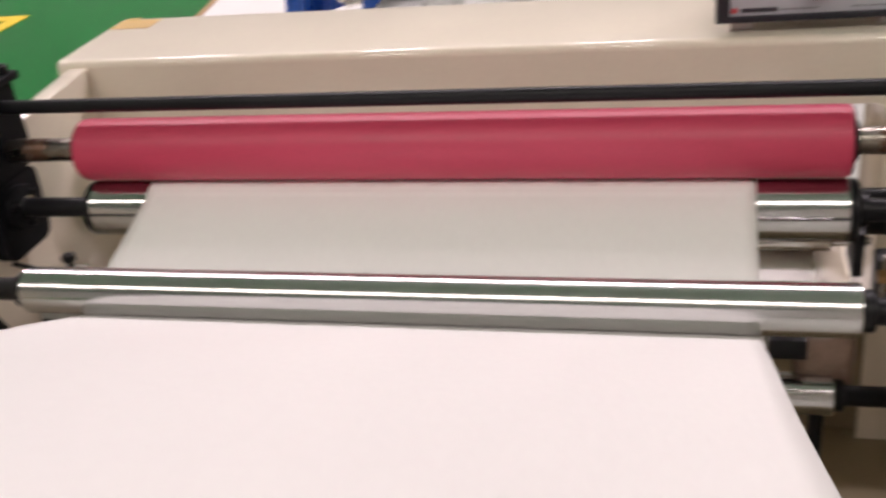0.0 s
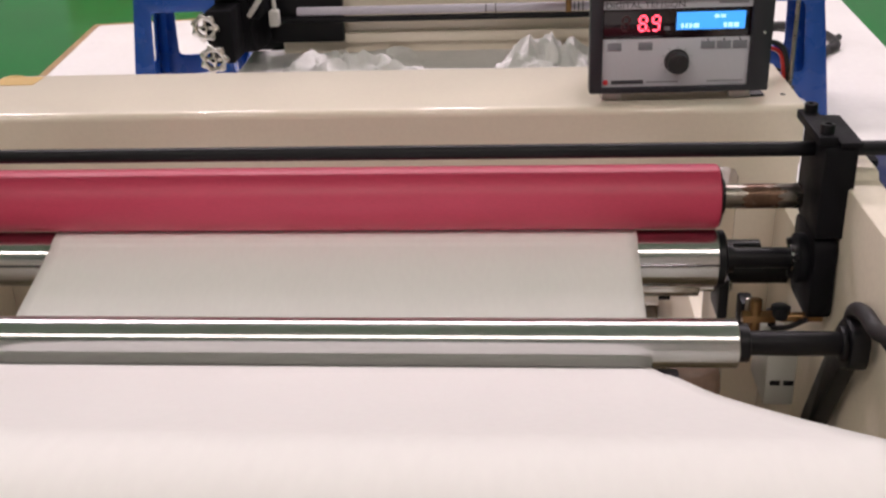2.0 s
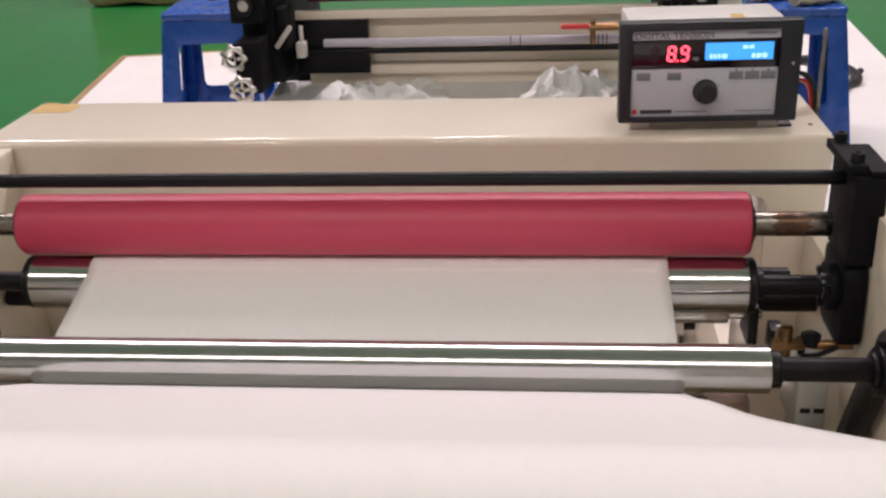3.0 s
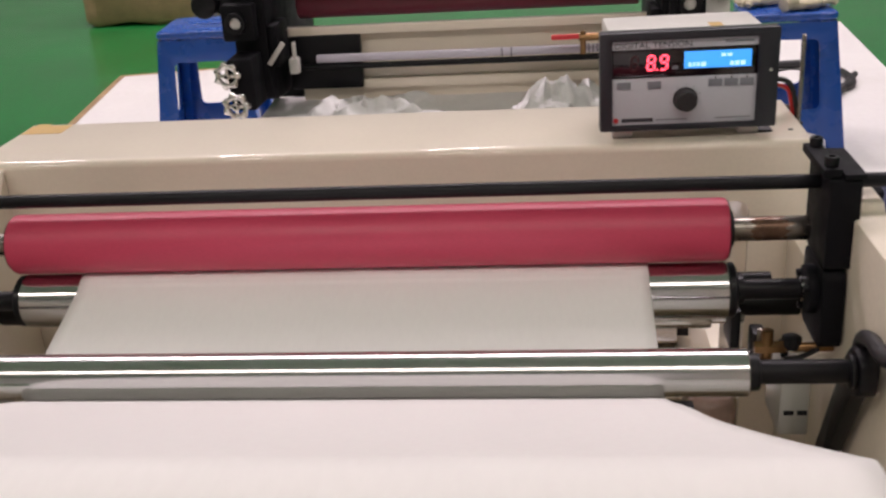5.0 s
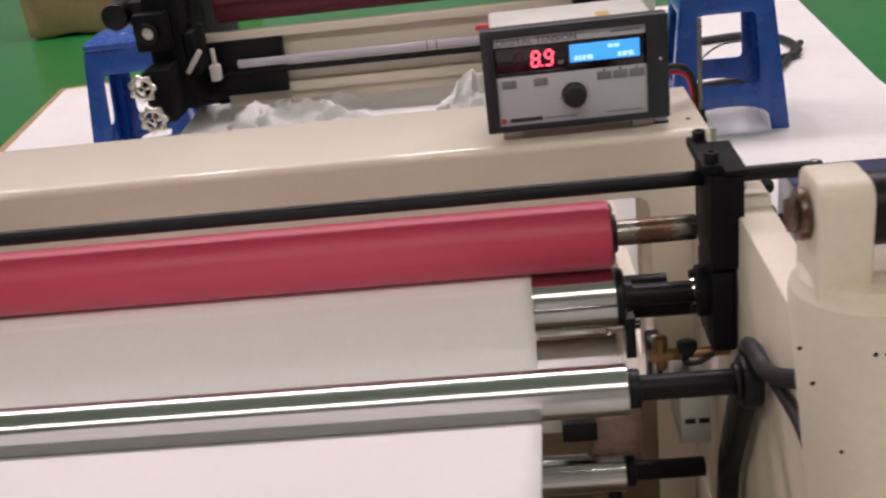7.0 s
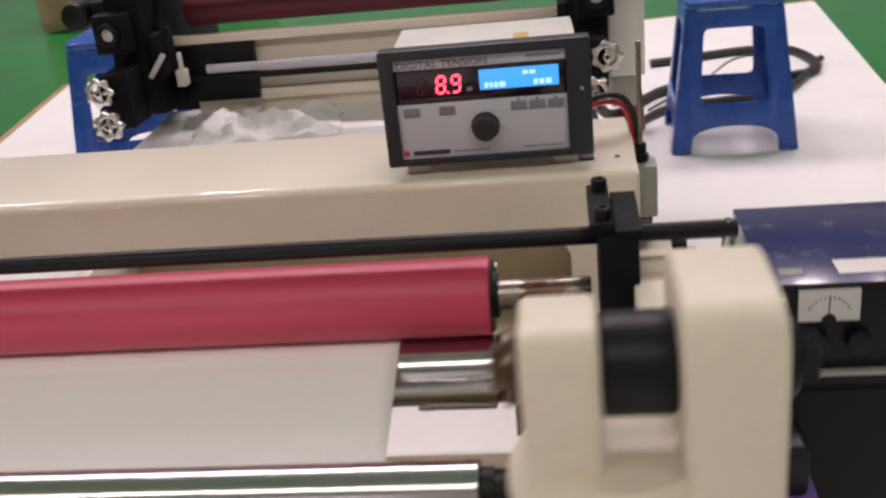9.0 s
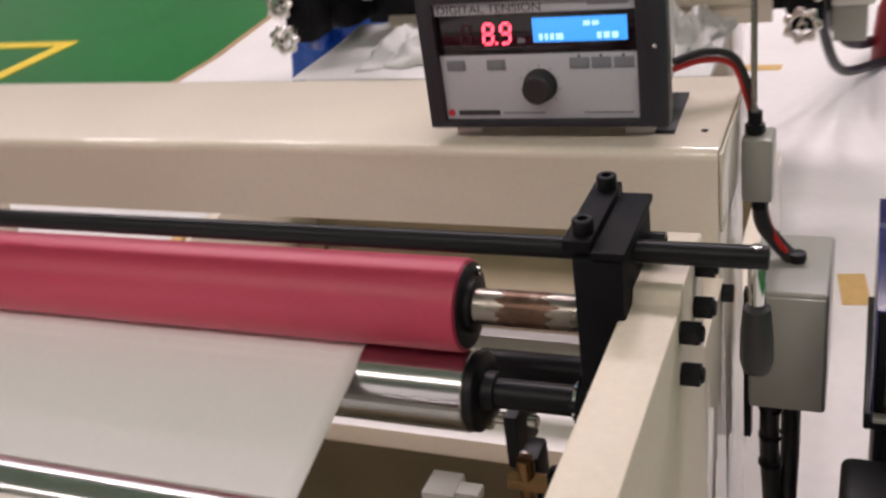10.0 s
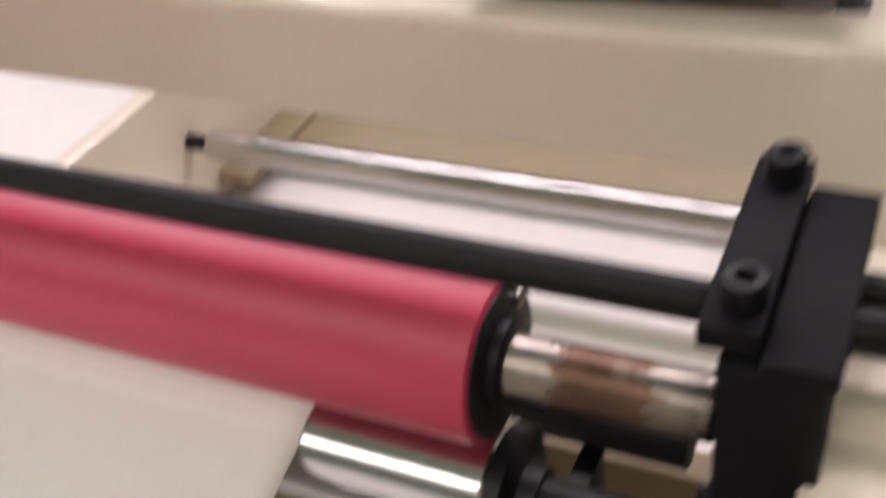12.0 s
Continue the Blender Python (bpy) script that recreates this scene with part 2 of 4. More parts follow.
def rounded(points, r, n=5):
    """A polygon with its corners rounded."""
    out = []
    k = len(points)
    for i in range(k):
        p, a, b = Vector(points[i]), Vector(points[i - 1]), Vector(points[(i + 1) % k])
        da, db = (a - p), (b - p)
        rr = min(r, da.length * 0.45, db.length * 0.45)
        s, e = p + da.normalized() * rr, p + db.normalized() * rr
        for j in range(n + 1):
            t = j / n
            q = (1 - t) ** 2 * s + 2 * t * (1 - t) * p + t * t * e
            out.append((q.x, q.y))
    return out


def joined(*bms):
    out = bmesh.new()
    for b in bms:
        me = bpy.data.meshes.new("tmp")
        b.to_mesh(me)
        out.from_mesh(me)
        bpy.data.meshes.remove(me)
        b.free()
    return out


BASE = {}


def thing(name, at, label, category, group="", kind="", turn=0.0):
    ob = new(name)
    ob.empty_display_size = 0.05
    ob.matrix_basis = pose(*at, 0, 0, turn)
    BASE[ob.name] = ob.matrix_basis.copy()
    return tagged(ob, label, category, group, kind)


def part(name, bm, mat, parent, label="", local=False):
    """Links a bmesh (in the place's own space, or in its parent's) as one mesh under a thing or a part."""
    if not local:
        bm.transform(BASE[parent.name].inverted())
    me = bpy.data.meshes.new(name)
    bm.to_mesh(me)
    bm.free()
    me.materials.append(mat)
    ob = new(name, me)
    ob.parent = parent
    BASE[ob.name] = BASE[parent.name]
    if label:
        tagged(ob, label)
    return ob


def single(name, bm, mat, label, category, group="", kind="", at=(0, 0, 0)):
    """A thing that is one mesh, with its origin at a point of its own."""
    bm.transform(Matrix.Translation(at).inverted())
    me = bpy.data.meshes.new(name)
    bm.to_mesh(me)
    bm.free()
    me.materials.append(mat)
    ob = new(name, me)
    ob.location = at
    BASE[ob.name] = Matrix.Translation(at)
    return tagged(ob, label, category, group, kind)


# ---- the hall ----
HX0, HX1, HY0, HY1 = -10.0, 9.0, -9.0, 13.0


def hall():
    single("ground", box(HX0, HX1, HY0, HY1, -0.12, -0.004, 0), GREEN, "glossy green painted factory floor", "floor", kind="structure")
    fl = [(-1.93, HY0), (1.05, HY0), (1.12, 2.60), (1.225, 4.20), (-2.13, 3.62), (-1.995, 2.60)]
    single("pavement", prism(fl, -0.05, 0.0, "z", 0), WHITEFLOOR, "glossy white painted floor under the machines", "floor", kind="structure")
    ed = [(-1.931, HY0), (-1.996, 2.60), (-2.131, 3.62), (-2.125, 3.622), (1.225, 4.201), (1.225, 4.232), (-2.165, 3.655), (-2.030, 2.60), (-1.965, HY0)]
    single("trim", prism(ed, -0.05, -0.001, "z", 0), BROWNEDGE, "dirty brown edge round the white floor", "floor edge", kind="structure")
    single("floor_marking", joined(box(-2.93, -2.86, -4.0, 2.87, -0.0035, -0.0005, 0), box(-6.0, -2.93, 2.80, 2.87, -0.0035, -0.0005, 0)), YELLOW,
           "yellow painted line on the green floor", "floor line", kind="structure")
    t = 0.12
    for name, b in (("wall_north", box(HX0, HX1, HY1, HY1 + t, -0.1, CEIL, 0)), ("wall_south", box(HX0, HX1, HY0 - t, HY0, -0.1, CEIL, 0)),
                    ("wall_east", box(HX1, HX1 + t, HY0, HY1, -0.1, CEIL, 0)), ("wall_west", box(HX0 - t, HX0, HY0, HY1, -0.1, CEIL, 0))):
        single(name, b, WALLPAINT, "plain grey painted hall wall", "wall", kind="structure")
    single("ceiling", box(HX0 - t, HX1 + t, HY0 - t, HY1 + t, CEIL, CEIL + 0.1, 0), CEILPAINT, "plain pale hall ceiling", "ceiling", kind="structure")
    for y, watts, colour in LAMP_ROWS:
        for x in LAMP_X:
            th = thing("ceiling_light", (x, y, CEIL), "long white fluorescent ceiling light", "ceiling light", "ceiling lights")
            part("housing", box(x - 0.33, x + 0.33, y - 0.66, y + 0.66, CEIL - 0.06, CEIL - 0.001, 0.004), CASE, th)
            part("diffuser", box(x - 0.30, x + 0.30, y - 0.63, y + 0.63, CEIL - 0.068, CEIL - 0.0605, 0.001), DIFFUSER, th, "glowing white diffuser")
            ld = bpy.data.lights.new("fluorescent_tube", "AREA")
            ld.shape, ld.size, ld.size_y, ld.energy, ld.color = "RECTANGLE", 0.6, 1.2, watts, colour
            lo = new("fluorescent_tube", ld)
            lo.location = (x, y, CEIL - 0.072)


hall()


# ---- the roller machine ----
CX = -0.375                     # the machine's middle
RED_AXIS, R_RED = (0.0, 0.640), 0.032
NIP_AXIS, R_NIP = (-0.012, 0.579), 0.0290
FRONT_AXIS, R_FRONT = (-0.165, 0.571), 0.0215
LOW_AXIS, R_LOW = (0.008, 0.362), 0.021
BAR_AXIS = (-0.003, 0.6895)


def mirror(bm, yes):
    if yes:
        for v in bm.verts:
            v.co.x = 2 * CX - v.co.x
        bmesh.ops.reverse_faces(bm, faces=bm.faces)
        finish(bm)
    return bm


def screw(x, y, z, axis="z", r=0.0065, h=0.009, sign=1):
    """A socket-head screw with its hexagon recess."""
    hexagon = [(0.0028 * math.cos(i * math.pi / 3), 0.0028 * math.sin(i * math.pi / 3)) for i in range(6)]
    bm = lathe([(r, 0), (r, h * 0.9), (r * 0.9, h), (r * 0.52, h), (r * 0.5, h * 0.45), (0, h * 0.45)], "z", (0, 0, 0), 20)
    t = {"z": Matrix.Identity(4), "x": axis_turn("x"), "y": axis_turn("y")}[axis]
    bm.transform(Matrix.Translation((x, y, z)) @ t @ Matrix.Diagonal((1, 1, sign, 1)))
    return finish(bm)


def machine():
    m = thing("roller_machine", (CX, 0.1, 0), "cream enamelled tension roller machine standing on the white floor", "machine")
    # cross beam: a folded channel, open below
    y0, y1, z0, z1, w, r = 0.219, 0.405, 0.587, 0.662, 0.004, 0.009
    arc = [(math.cos(radians(a)), math.sin(radians(a))) for a in range(0, 91, 15)]
    outer = [(y0, z1 - r)] + [(y0 + r - r * c, z1 - r + r * s) for c, s in arc] + [(y1 - r + r * s, z1 - r + r * c) for c, s in arc] + [(y1, z0)]
    inner = [(y1 - w, z0), (y1 - w, z1 - w), (y0 + w, z1 - w), (y0 + w, z1 - r)]
    top = prism(outer + inner, -0.906, 0.134, "x", 0)
    legs = [(-0.906, 0.0), (-0.802, 0.0), (-0.802, z0 - 0.012), (-0.797, z0 - 0.003), (-0.788, z0), (0.052, z0), (0.061, z0 - 0.003), (0.066, z0 - 0.012), (0.066, 0.0), (0.134, 0.0), (0.134, z1 - r), (-0.906, z1 - r)]
    face = prism(legs, y0, y0 + w, "y", 0)
    lip = box(-0.786, 0.050, y0 + w, y0 + 0.018, z0, z0 + 0.003, 0.0006)
    beam = part("cross_beam", joined(top, face, lip), CREAM, m, "cream folded steel cross beam with rounded edges")
    part("end_cover", box(0.1342, 0.137, 0.224, 0.400, 0.588, 0.657, 0.001), CREAM, beam)
    part("end_cover", box(-0.909, -0.9062, 0.224, 0.400, 0.588, 0.657, 0.001), CREAM, beam)
    for i in (0, 1):
        part("tape_patch", [box(-0.904, -0.846, 0.352, 0.392, 0.6621, 0.6626, 0), box(-0.900, -0.880, 0.392, 0.3995, 0.6621, 0.6629, 0)][i], TAPE, beam, "strip of tan masking tape")
    part("screw_head", lathe([(0, 0.0005), (0.003, 0.0005), (0.0032, -0.001)], "z", (0.118, 0.262, 0.662), 12), BLACK, beam)
    for flip in (False, True):
        f = lambda b: mirror(b, flip)
        part("pillar", f(box(0.068, 0.132, 0.2235, 0.400, 0.0, 0.5865, 0.003)), CREAM, m)
        # side plate: low tub at the back, tall front with a stepped top
        out = [(-0.415, 0.0), (0.06, 0.0), (0.06, 0.672), (-0.018, 0.672), (-0.022, 0.664), (-0.39, 0.664), (-0.415, 0.63)]
        top = ((0.0605, 0.645), (0.2165, 0.655)) if flip else ((0.0605, 0.55), (0.2165, 0.55))
        part("side_panel", f(prism([(0.0605, 0.2355), (0.2165, 0.2355), top[1], top[0]], 0.113, 0.1385, "x", 0.002)), CREAM, m)
        part("pillar_nut", f(rod(0.0085, 0.1388, 0.148, "x", (0, 0.20, 0.545), 6, 0.001)), BLACK, m)
        part("tub_side", f(box(0.112, 0.140, 0.0605, 1.24 if flip else 0.2185, 0.0, 0.235, 0.002)), CREAM, m)
        plate = part("side_plate", f(prism(out, 0.112, 0.146, "x", 0.002)), CASTCREAM, m)
        for (y, z) in ((0.034, 0.661), (0.022, 0.638), (-0.028, 0.650), (-0.030, 0.622)):
            part("nut", f(joined(rod(0.0080, 0.1463, 0.1580, "x", (0, y, z), 6, 0.001), rod(0.005, 0.1575, 0.1600, "x", (0, y, z), 12))), BLACK, plate, "black hexagon nut")
        # bearing block
        blk = part("bearing_block", f(prism(rounded([(-0.043, 0.612), (0.028, 0.612), (0.040, 0.636), (0.040, 0.704), (-0.043, 0.704)], 0.004), 0.0875, 0.117, "x", 0.0015)), BLOCK, m, "black painted bearing block")
        part("cap", f(box(0.081, 0.0985, -0.039, 0.047, 0.7045, 0.713, 0.001)), BLOCK, blk)
        part("rib", f(box(0.0995, 0.1195, -0.045, 0.038, 0.7042, 0.7095, 0.001)), BLOCK, blk)
        part("screw", f(screw(0.0912, 0.036, 0.713)), BLACK, blk)
        part("screw", f(screw(0.0912, -0.026, 0.713)), BLACK, blk)
        part("clamp_screw", f(screw(0.118, 0.022, 0.684, "x", 0.006, 0.012)), BLACK, blk)
        part("clamp_screw", f(screw(0.118, -0.01, 0.62, "x", 0.006, 0.012)), BLACK, blk)
        low = part("lower_bearing", f(joined(prism(rounded([(-0.048, 0.526), (0.03, 0.526), (0.036, 0.611), (-0.044, 0.611)], 0.016), 0.088, 0.110, "x", 0.002),
                                            rod(0.025, 0.078, 0.089, "x", (0, *NIP_AXIS), 32, 0.002))), BLOCK, m, "black round flange bearing")
        part("collar_ring", f(lathe([(0.0105, 0.0), (0.0135, 0.0), (0.0135, 0.004), (0.0105, 0.004)], "x", (0.0735, *NIP_AXIS), 24)), CHROME, low)
        for k in range(3):
            a = 0.6 + k * 2.1
            part("screw", f(screw(0.078, NIP_AXIS[0] + 0.019 * math.cos(a), NIP_AXIS[1] + 0.019 * math.sin(a), "x", 0.004, 0.004, -1)), BLACK, low)
        # swing arm that carries the front roller
        arm = part("swing_arm", f(prism(rounded([(-0.183, 0.553), (-0.183, 0.588), (-0.152, 0.592), (-0.134, 0.572), (-0.064, 0.43), (-0.036, 0.27), (-0.066, 0.27), (-0.088, 0.42), (-0.158, 0.545)], 0.012), 0.088, 0.104, "x", 0.002)), BLACK, m, "black cast swing arm")
        part("boss", f(rod(0.0155, 0.082, 0.0875, "x", (0, *FRONT_AXIS), 24, 0.002)), BLACK, arm)
        # load cell box
        cell = part("load_cell", f(box(0.057, 0.087, -0.038, 0.030, 0.423, 0.484, 0.002)), GREYPAINT, m, "grey load cell box with dark slots")
        for k in range(2):
            part("slot", f(box(0.0615 + k * 0.0135, 0.0715 + k * 0.0135, -0.0392, -0.0376, 0.4475, 0.4525, 0)), BLACK, cell)
        part("lever", f(tube([(0.07, 0.005, 0.49), (0.078, -0.02, 0.505), (0.086, -0.05, 0.53)], 0.0028, 8)), BLACK, m)
        part("thumb_screw", f(joined(rod(0.004, 0.47, 0.495, "z", (0.072, 0.02, 0), 10), rod(0.008, 0.494, 0.502, "z", (0.072, 0.02, 0), 12))), BLACK, m)
    # inner panels and tray: shade below the beam is in their colour
    part("back_panel", box(-0.861, 0.0735, 1.215, 1.24, 0.0, 0.235, 0.002), SHADEDCREAM, m)
    part("tub_side", box(0.074, 0.100, 0.4005, 1.24, 0.0, 0.235, 0.002), CREAM, m)
    part("base_floor", box(-0.861, 0.111, -0.32, 0.239, 0.12, 0.14, 0.002), SHADEDCREAM, m)
    part("tub_floor", box(-0.800, 0.0735, 0.90, 1.2145, 0.030, 0.042, 0.002), SHADEDCREAM, m, "cream drip tray, coloured dark for the shade under the beam")
    part("tub_flange", box(-0.861, -0.802, 0.80, 1.2145, 0.034, 0.050, 0.002), SHADEDCREAM, m)
    part("cross_panel", box(-0.861, 0.111, 0.24, 0.27, 0.0, 0.30, 0.002), SHADEDCREAM, m)
    # guide bar with its lever
    bar = part("guide_bar", rod(0.0072, -0.86, 0.194, "x", (0, *BAR_AXIS), 24, 0.001), BLACK, m, "black steel guide bar")
    part("lever_pin", rod(0.0052, -0.034, -0.004, "z", (0.187, BAR_AXIS[0], BAR_AXIS[1]), 16), CHROME, bar, "bright lever pin")
    part("lever_grip", lathe([(0, -0.079), (0.0082, -0.078), (0.0102, -0.070), (0.0098, -0.052), (0.0082, -0.034), (0.006, -0.0325), (0, -0.0325)], "z", (0.187, *BAR_AXIS), 20), GRIP, bar, "black lever grip")
    part("pin_head", rod(0.0032, 0.0062, 0.0078, "z", (0.187, *BAR_AXIS), 14, 0.0003), CHROME, bar)
    # rubber roller
    a, b = -0.742, 0.0015
    R = R_RED
    rr = part("rubber_roller", lathe([(0.014, a), (R - 0.003, a), (R - 0.0008, a + 0.0012), (R, a + 0.004), (R, b - 0.004), (R - 0.0008, b - 0.0012), (R - 0.003, b), (0.014, b)], "x", (0, *RED_AXIS), 96), RED, m, "crimson rubber covered roller")
    for x, s in ((b, 1), (a, -1)):
        disc = lathe([(0.0115, 0.0), (R - 0.0026, 0.0), (R - 0.0028, 0.0008), (R - 0.0040, 0.0012), (0.0185, 0.0010), (0.0180, 0.0048), (0.0168, 0.0055), (0.0125, 0.0055)], "z", (0, 0, 0), 64)
        disc.transform(Matrix.Translation((x + s * 0.0002, *RED_AXIS)) @ axis_turn("x") @ Matrix.Diagonal((1, 1, s, 1)))
        cap = part("end_disc", finish(disc), BLACK, rr, "black end disc")
        part("set_screw", screw(x + s * 0.0010, 0.016, 0.658, "x", 0.0032, 0.003, s), CHROME, cap)
    part("shaft", rod(0.0122, -0.832, 0.081, "x", (0, *RED_AXIS), 40), STEEL, rr, "worn steel shaft with rust marks")
    for x0, x1, sd in ((0.026, 0.058, 3.0), (-0.81, -0.785, 8.0)):
        rb = bmesh.new()
        ring0, ring1 = [], []
        for i in range(96):
            an = 2 * math.pi * i / 96
            c, q = math.cos(an), math.sin(an)
            n0, n1 = noise.noise(Vector((c * 2.2, q * 2.2, sd))), noise.noise(Vector((c * 2.2, q * 2.2, sd + 4)))
            n0 += 0.5 * noise.noise(Vector((c * 9, q * 9, sd)))
            n1 += 0.5 * noise.noise(Vector((c * 9, q * 9, sd + 4)))
            ring0.append(rb.verts.new((x0 + 0.010 * n0, RED_AXIS[0] + 0.01227 * c, RED_AXIS[1] + 0.01227 * q)))
            ring1.append(rb.verts.new((x1 + 0.012 * n1, RED_AXIS[0] + 0.01227 * c, RED_AXIS[1] + 0.01227 * q)))
        for i in range(96):
            j = (i + 1) % 96
            rb.faces.new((ring0[i], ring0[j], ring1[j], ring1[i]))
        part("rust_band", finish(rb, 80), RUST, rr, "brown rust patch round the shaft")
    # chrome nip roller
    a, b, R = -0.735, 0.002, R_NIP
    nr = part("nip_roller", lathe([(0.01, a), (R - 0.001, a), (R, a + 0.001), (R, b - 0.001), (R - 0.001, b), (0.01, b)], "x", (0, *NIP_AXIS), 96), TURNED, m, "polished chrome nip roller")
    for x, s in ((b, 1), (a, -1)):
        disc = lathe([(0.011, 0.0), (R - 0.001, 0.0), (R - 0.001, 0.0060), (R - 0.004, 0.0080), (0.0155, 0.0085), (0.0145, 0.016), (0.0105, 0.016)], "z", (0, 0, 0), 48)
        disc.transform(Matrix.Translation((x + s * 0.0003, *NIP_AXIS)) @ axis_turn("x") @ Matrix.Diagonal((1, 1, s, 1)))
        part("end_disc", finish(disc), BLACK, nr, "black end disc")
    part("shaft", rod(0.0105, -0.832, 0.089, "x", (0, *NIP_AXIS), 32), BLACK, nr, "black steel shaft")
    # chrome front roller
    a, b, R = -0.727, -0.004, R_FRONT
    fr = part("front_roller", lathe([(0.0105, a), (R - 0.0008, a), (R, a + 0.0008), (R, b - 0.0008), (R - 0.0008, b), (0.0105, b)], "x", (0, *FRONT_AXIS), 96), TURNED, m, "polished chrome guide roller")
    for x, s in ((b, 1), (a, -1)):
        part("collar", rod(0.0165, x + (0.0003 if s > 0 else -0.0103), x + (0.0103 if s > 0 else -0.0003), "x", (0, *FRONT_AXIS), 32), BLACK, fr)
    part("shaft", rod(0.0108, -0.838, 0.088, "x", (0, *FRONT_AXIS), 32), BLACK, fr, "black steel shaft")
    # lower roller
    a, b, R = -0.738, 0.005, R_LOW
    lr = part("lower_roller", lathe([(0.01, a), (R - 0.0008, a), (R, a + 0.0008), (R, b - 0.0008), (R - 0.0008, b), (0.01, b)], "x", (0, *LOW_AXIS), 64), TURNED, m, "polished chrome lower roller")
    for x, s in ((b, 1), (a, -1)):
        part("collar", rod(0.0165, x + (0.0003 if s > 0 else -0.0103), x + (0.0103 if s > 0 else -0.0003), "x", (0, *LOW_AXIS), 32), BLACK, lr)
    part("shaft", rod(0.0105, -0.838, 0.088, "x", (0, *LOW_AXIS), 32), BLACK, lr)
    part("tie_rod", rod(0.012, -0.02, 0.060, "x", (0, 0.055, 0.555), 24), BLACK, m)
    part("tie_rod", rod(0.011, -0.86, 0.111, "x", (0, 0.13, 0.49), 24), BLACK, m)
    part("back_roller", rod(0.021, -0.82, 0.052, "x", (0, 0.762, 0.132), 48), TURNED, m, "polished chrome rear roller")
    part("back_roller_shaft", rod(0.012, -0.862, 0.0745, "x", (0, 0.762, 0.132), 24), BLACK, m)
    # pressure fitting and hose between the rollers
    fit = part("pressure_fitting", joined(rod(0.007, -0.02, 0.012, "x", (0.048, -0.035, 0.525), 6), rod(0.005, -0.012, 0.028, "x", (0.078, -0.035, 0.525), 12), rod(0.006, 0.51, 0.545, "z", (0.041, -0.035, 0), 12)), BRASS, m, "small brass pressure fitting")
    part("knob", joined(*[rod(0.004, 0.527, 0.537, "z", (0.065 + 0.006 * math.cos(k), -0.035 + 0.006 * math.sin(k), 0), 10) for k in (0, 1.26, 2.5, 3.8, 5.0)], rod(0.008, 0.524, 0.538, "z", (0.065, -0.035, 0), 16)), BLACK, fit, "black star knob")
    part("air_hose", tube([(0.098, -0.140, 0.560), (0.097, -0.148, 0.592), (0.095, -0.180, 0.608), (0.096, -0.220, 0.612), (0.103, -0.270, 0.635), (0.103, -0.320, 0.673), (0.103, -0.370, 0.714), (0.110, -0.420, 0.735)], 0.0072), CABLE, m, "black air hose")
    part("sensor_cable", tube([(0.095, -0.170, 0.606), (0.095, -0.200, 0.612), (0.103, -0.250, 0.606), (0.105, -0.290, 0.605), (0.105, -0.330, 0.590), (0.105, -0.365, 0.545), (0.105, -0.37, 0.44), (0.105, -0.345, 0.30)], 0.0056), CABLE, m, "thin black sensor cable")
    part("valve_body", box(0.030, 0.044, -0.020, 0.006, 0.478, 0.532, 0.003), BLACK, m, "small black valve body")
    part("valve_rod", rod(0.003, 0.478, 0.540, "z", (0.036, -0.0235, 0), 12), STEEL, m)
    part("air_cylinder", joined(rod(0.010, -0.075, -0.005, "x", (0.0, 0.03, 0.525), 20), rod(0.005, -0.005, 0.03, "x", (0.0, 0.03, 0.525), 12)), CASTZINC, m, "small bright air cylinder")
    part("cylinder_foot", box(0.012, 0.022, 0.005, 0.05, 0.500, 0.545, 0.001), BLACK, m)
    part("white_block", joined(box(-0.078, -0.05, 0.03, 0.06, 0.40, 0.44, 0.002), box(-0.05, -0.03, 0.035, 0.05, 0.43, 0.44, 0.001)), CASE, m, "white plastic block")
    part("stop_bar", box(-0.058, -0.022, 0.0, 0.02, 0.408, 0.43, 0.001), BLACK, m)
    bag = box(-0.032, 0.026, 0.012, 0.052, 0.352, 0.432, 0.014, 3)
    bmesh.ops.subdivide_edges(bag, edges=bag.edges[:], cuts=2, use_grid_fill=True)
    for q in bag.verts:
        q.co += Vector((0.004, 0.006, 0.004)) * noise.noise(q.co * 45)
    part("stained_cover", finish(bag, 60), HOSE, m, "brown stained cloth cover")
    part("bag_stem", rod(0.008, 0.1405, 0.362, "z", (-0.004, 0.045, 0), 14), BLACK, m)
    part("foam_scrap", box(-0.887, -0.864, 0.735, 0.785, 0.2353, 0.247, 0.003), TAPE, m, "scrap of tan foam")
    return m


machine()


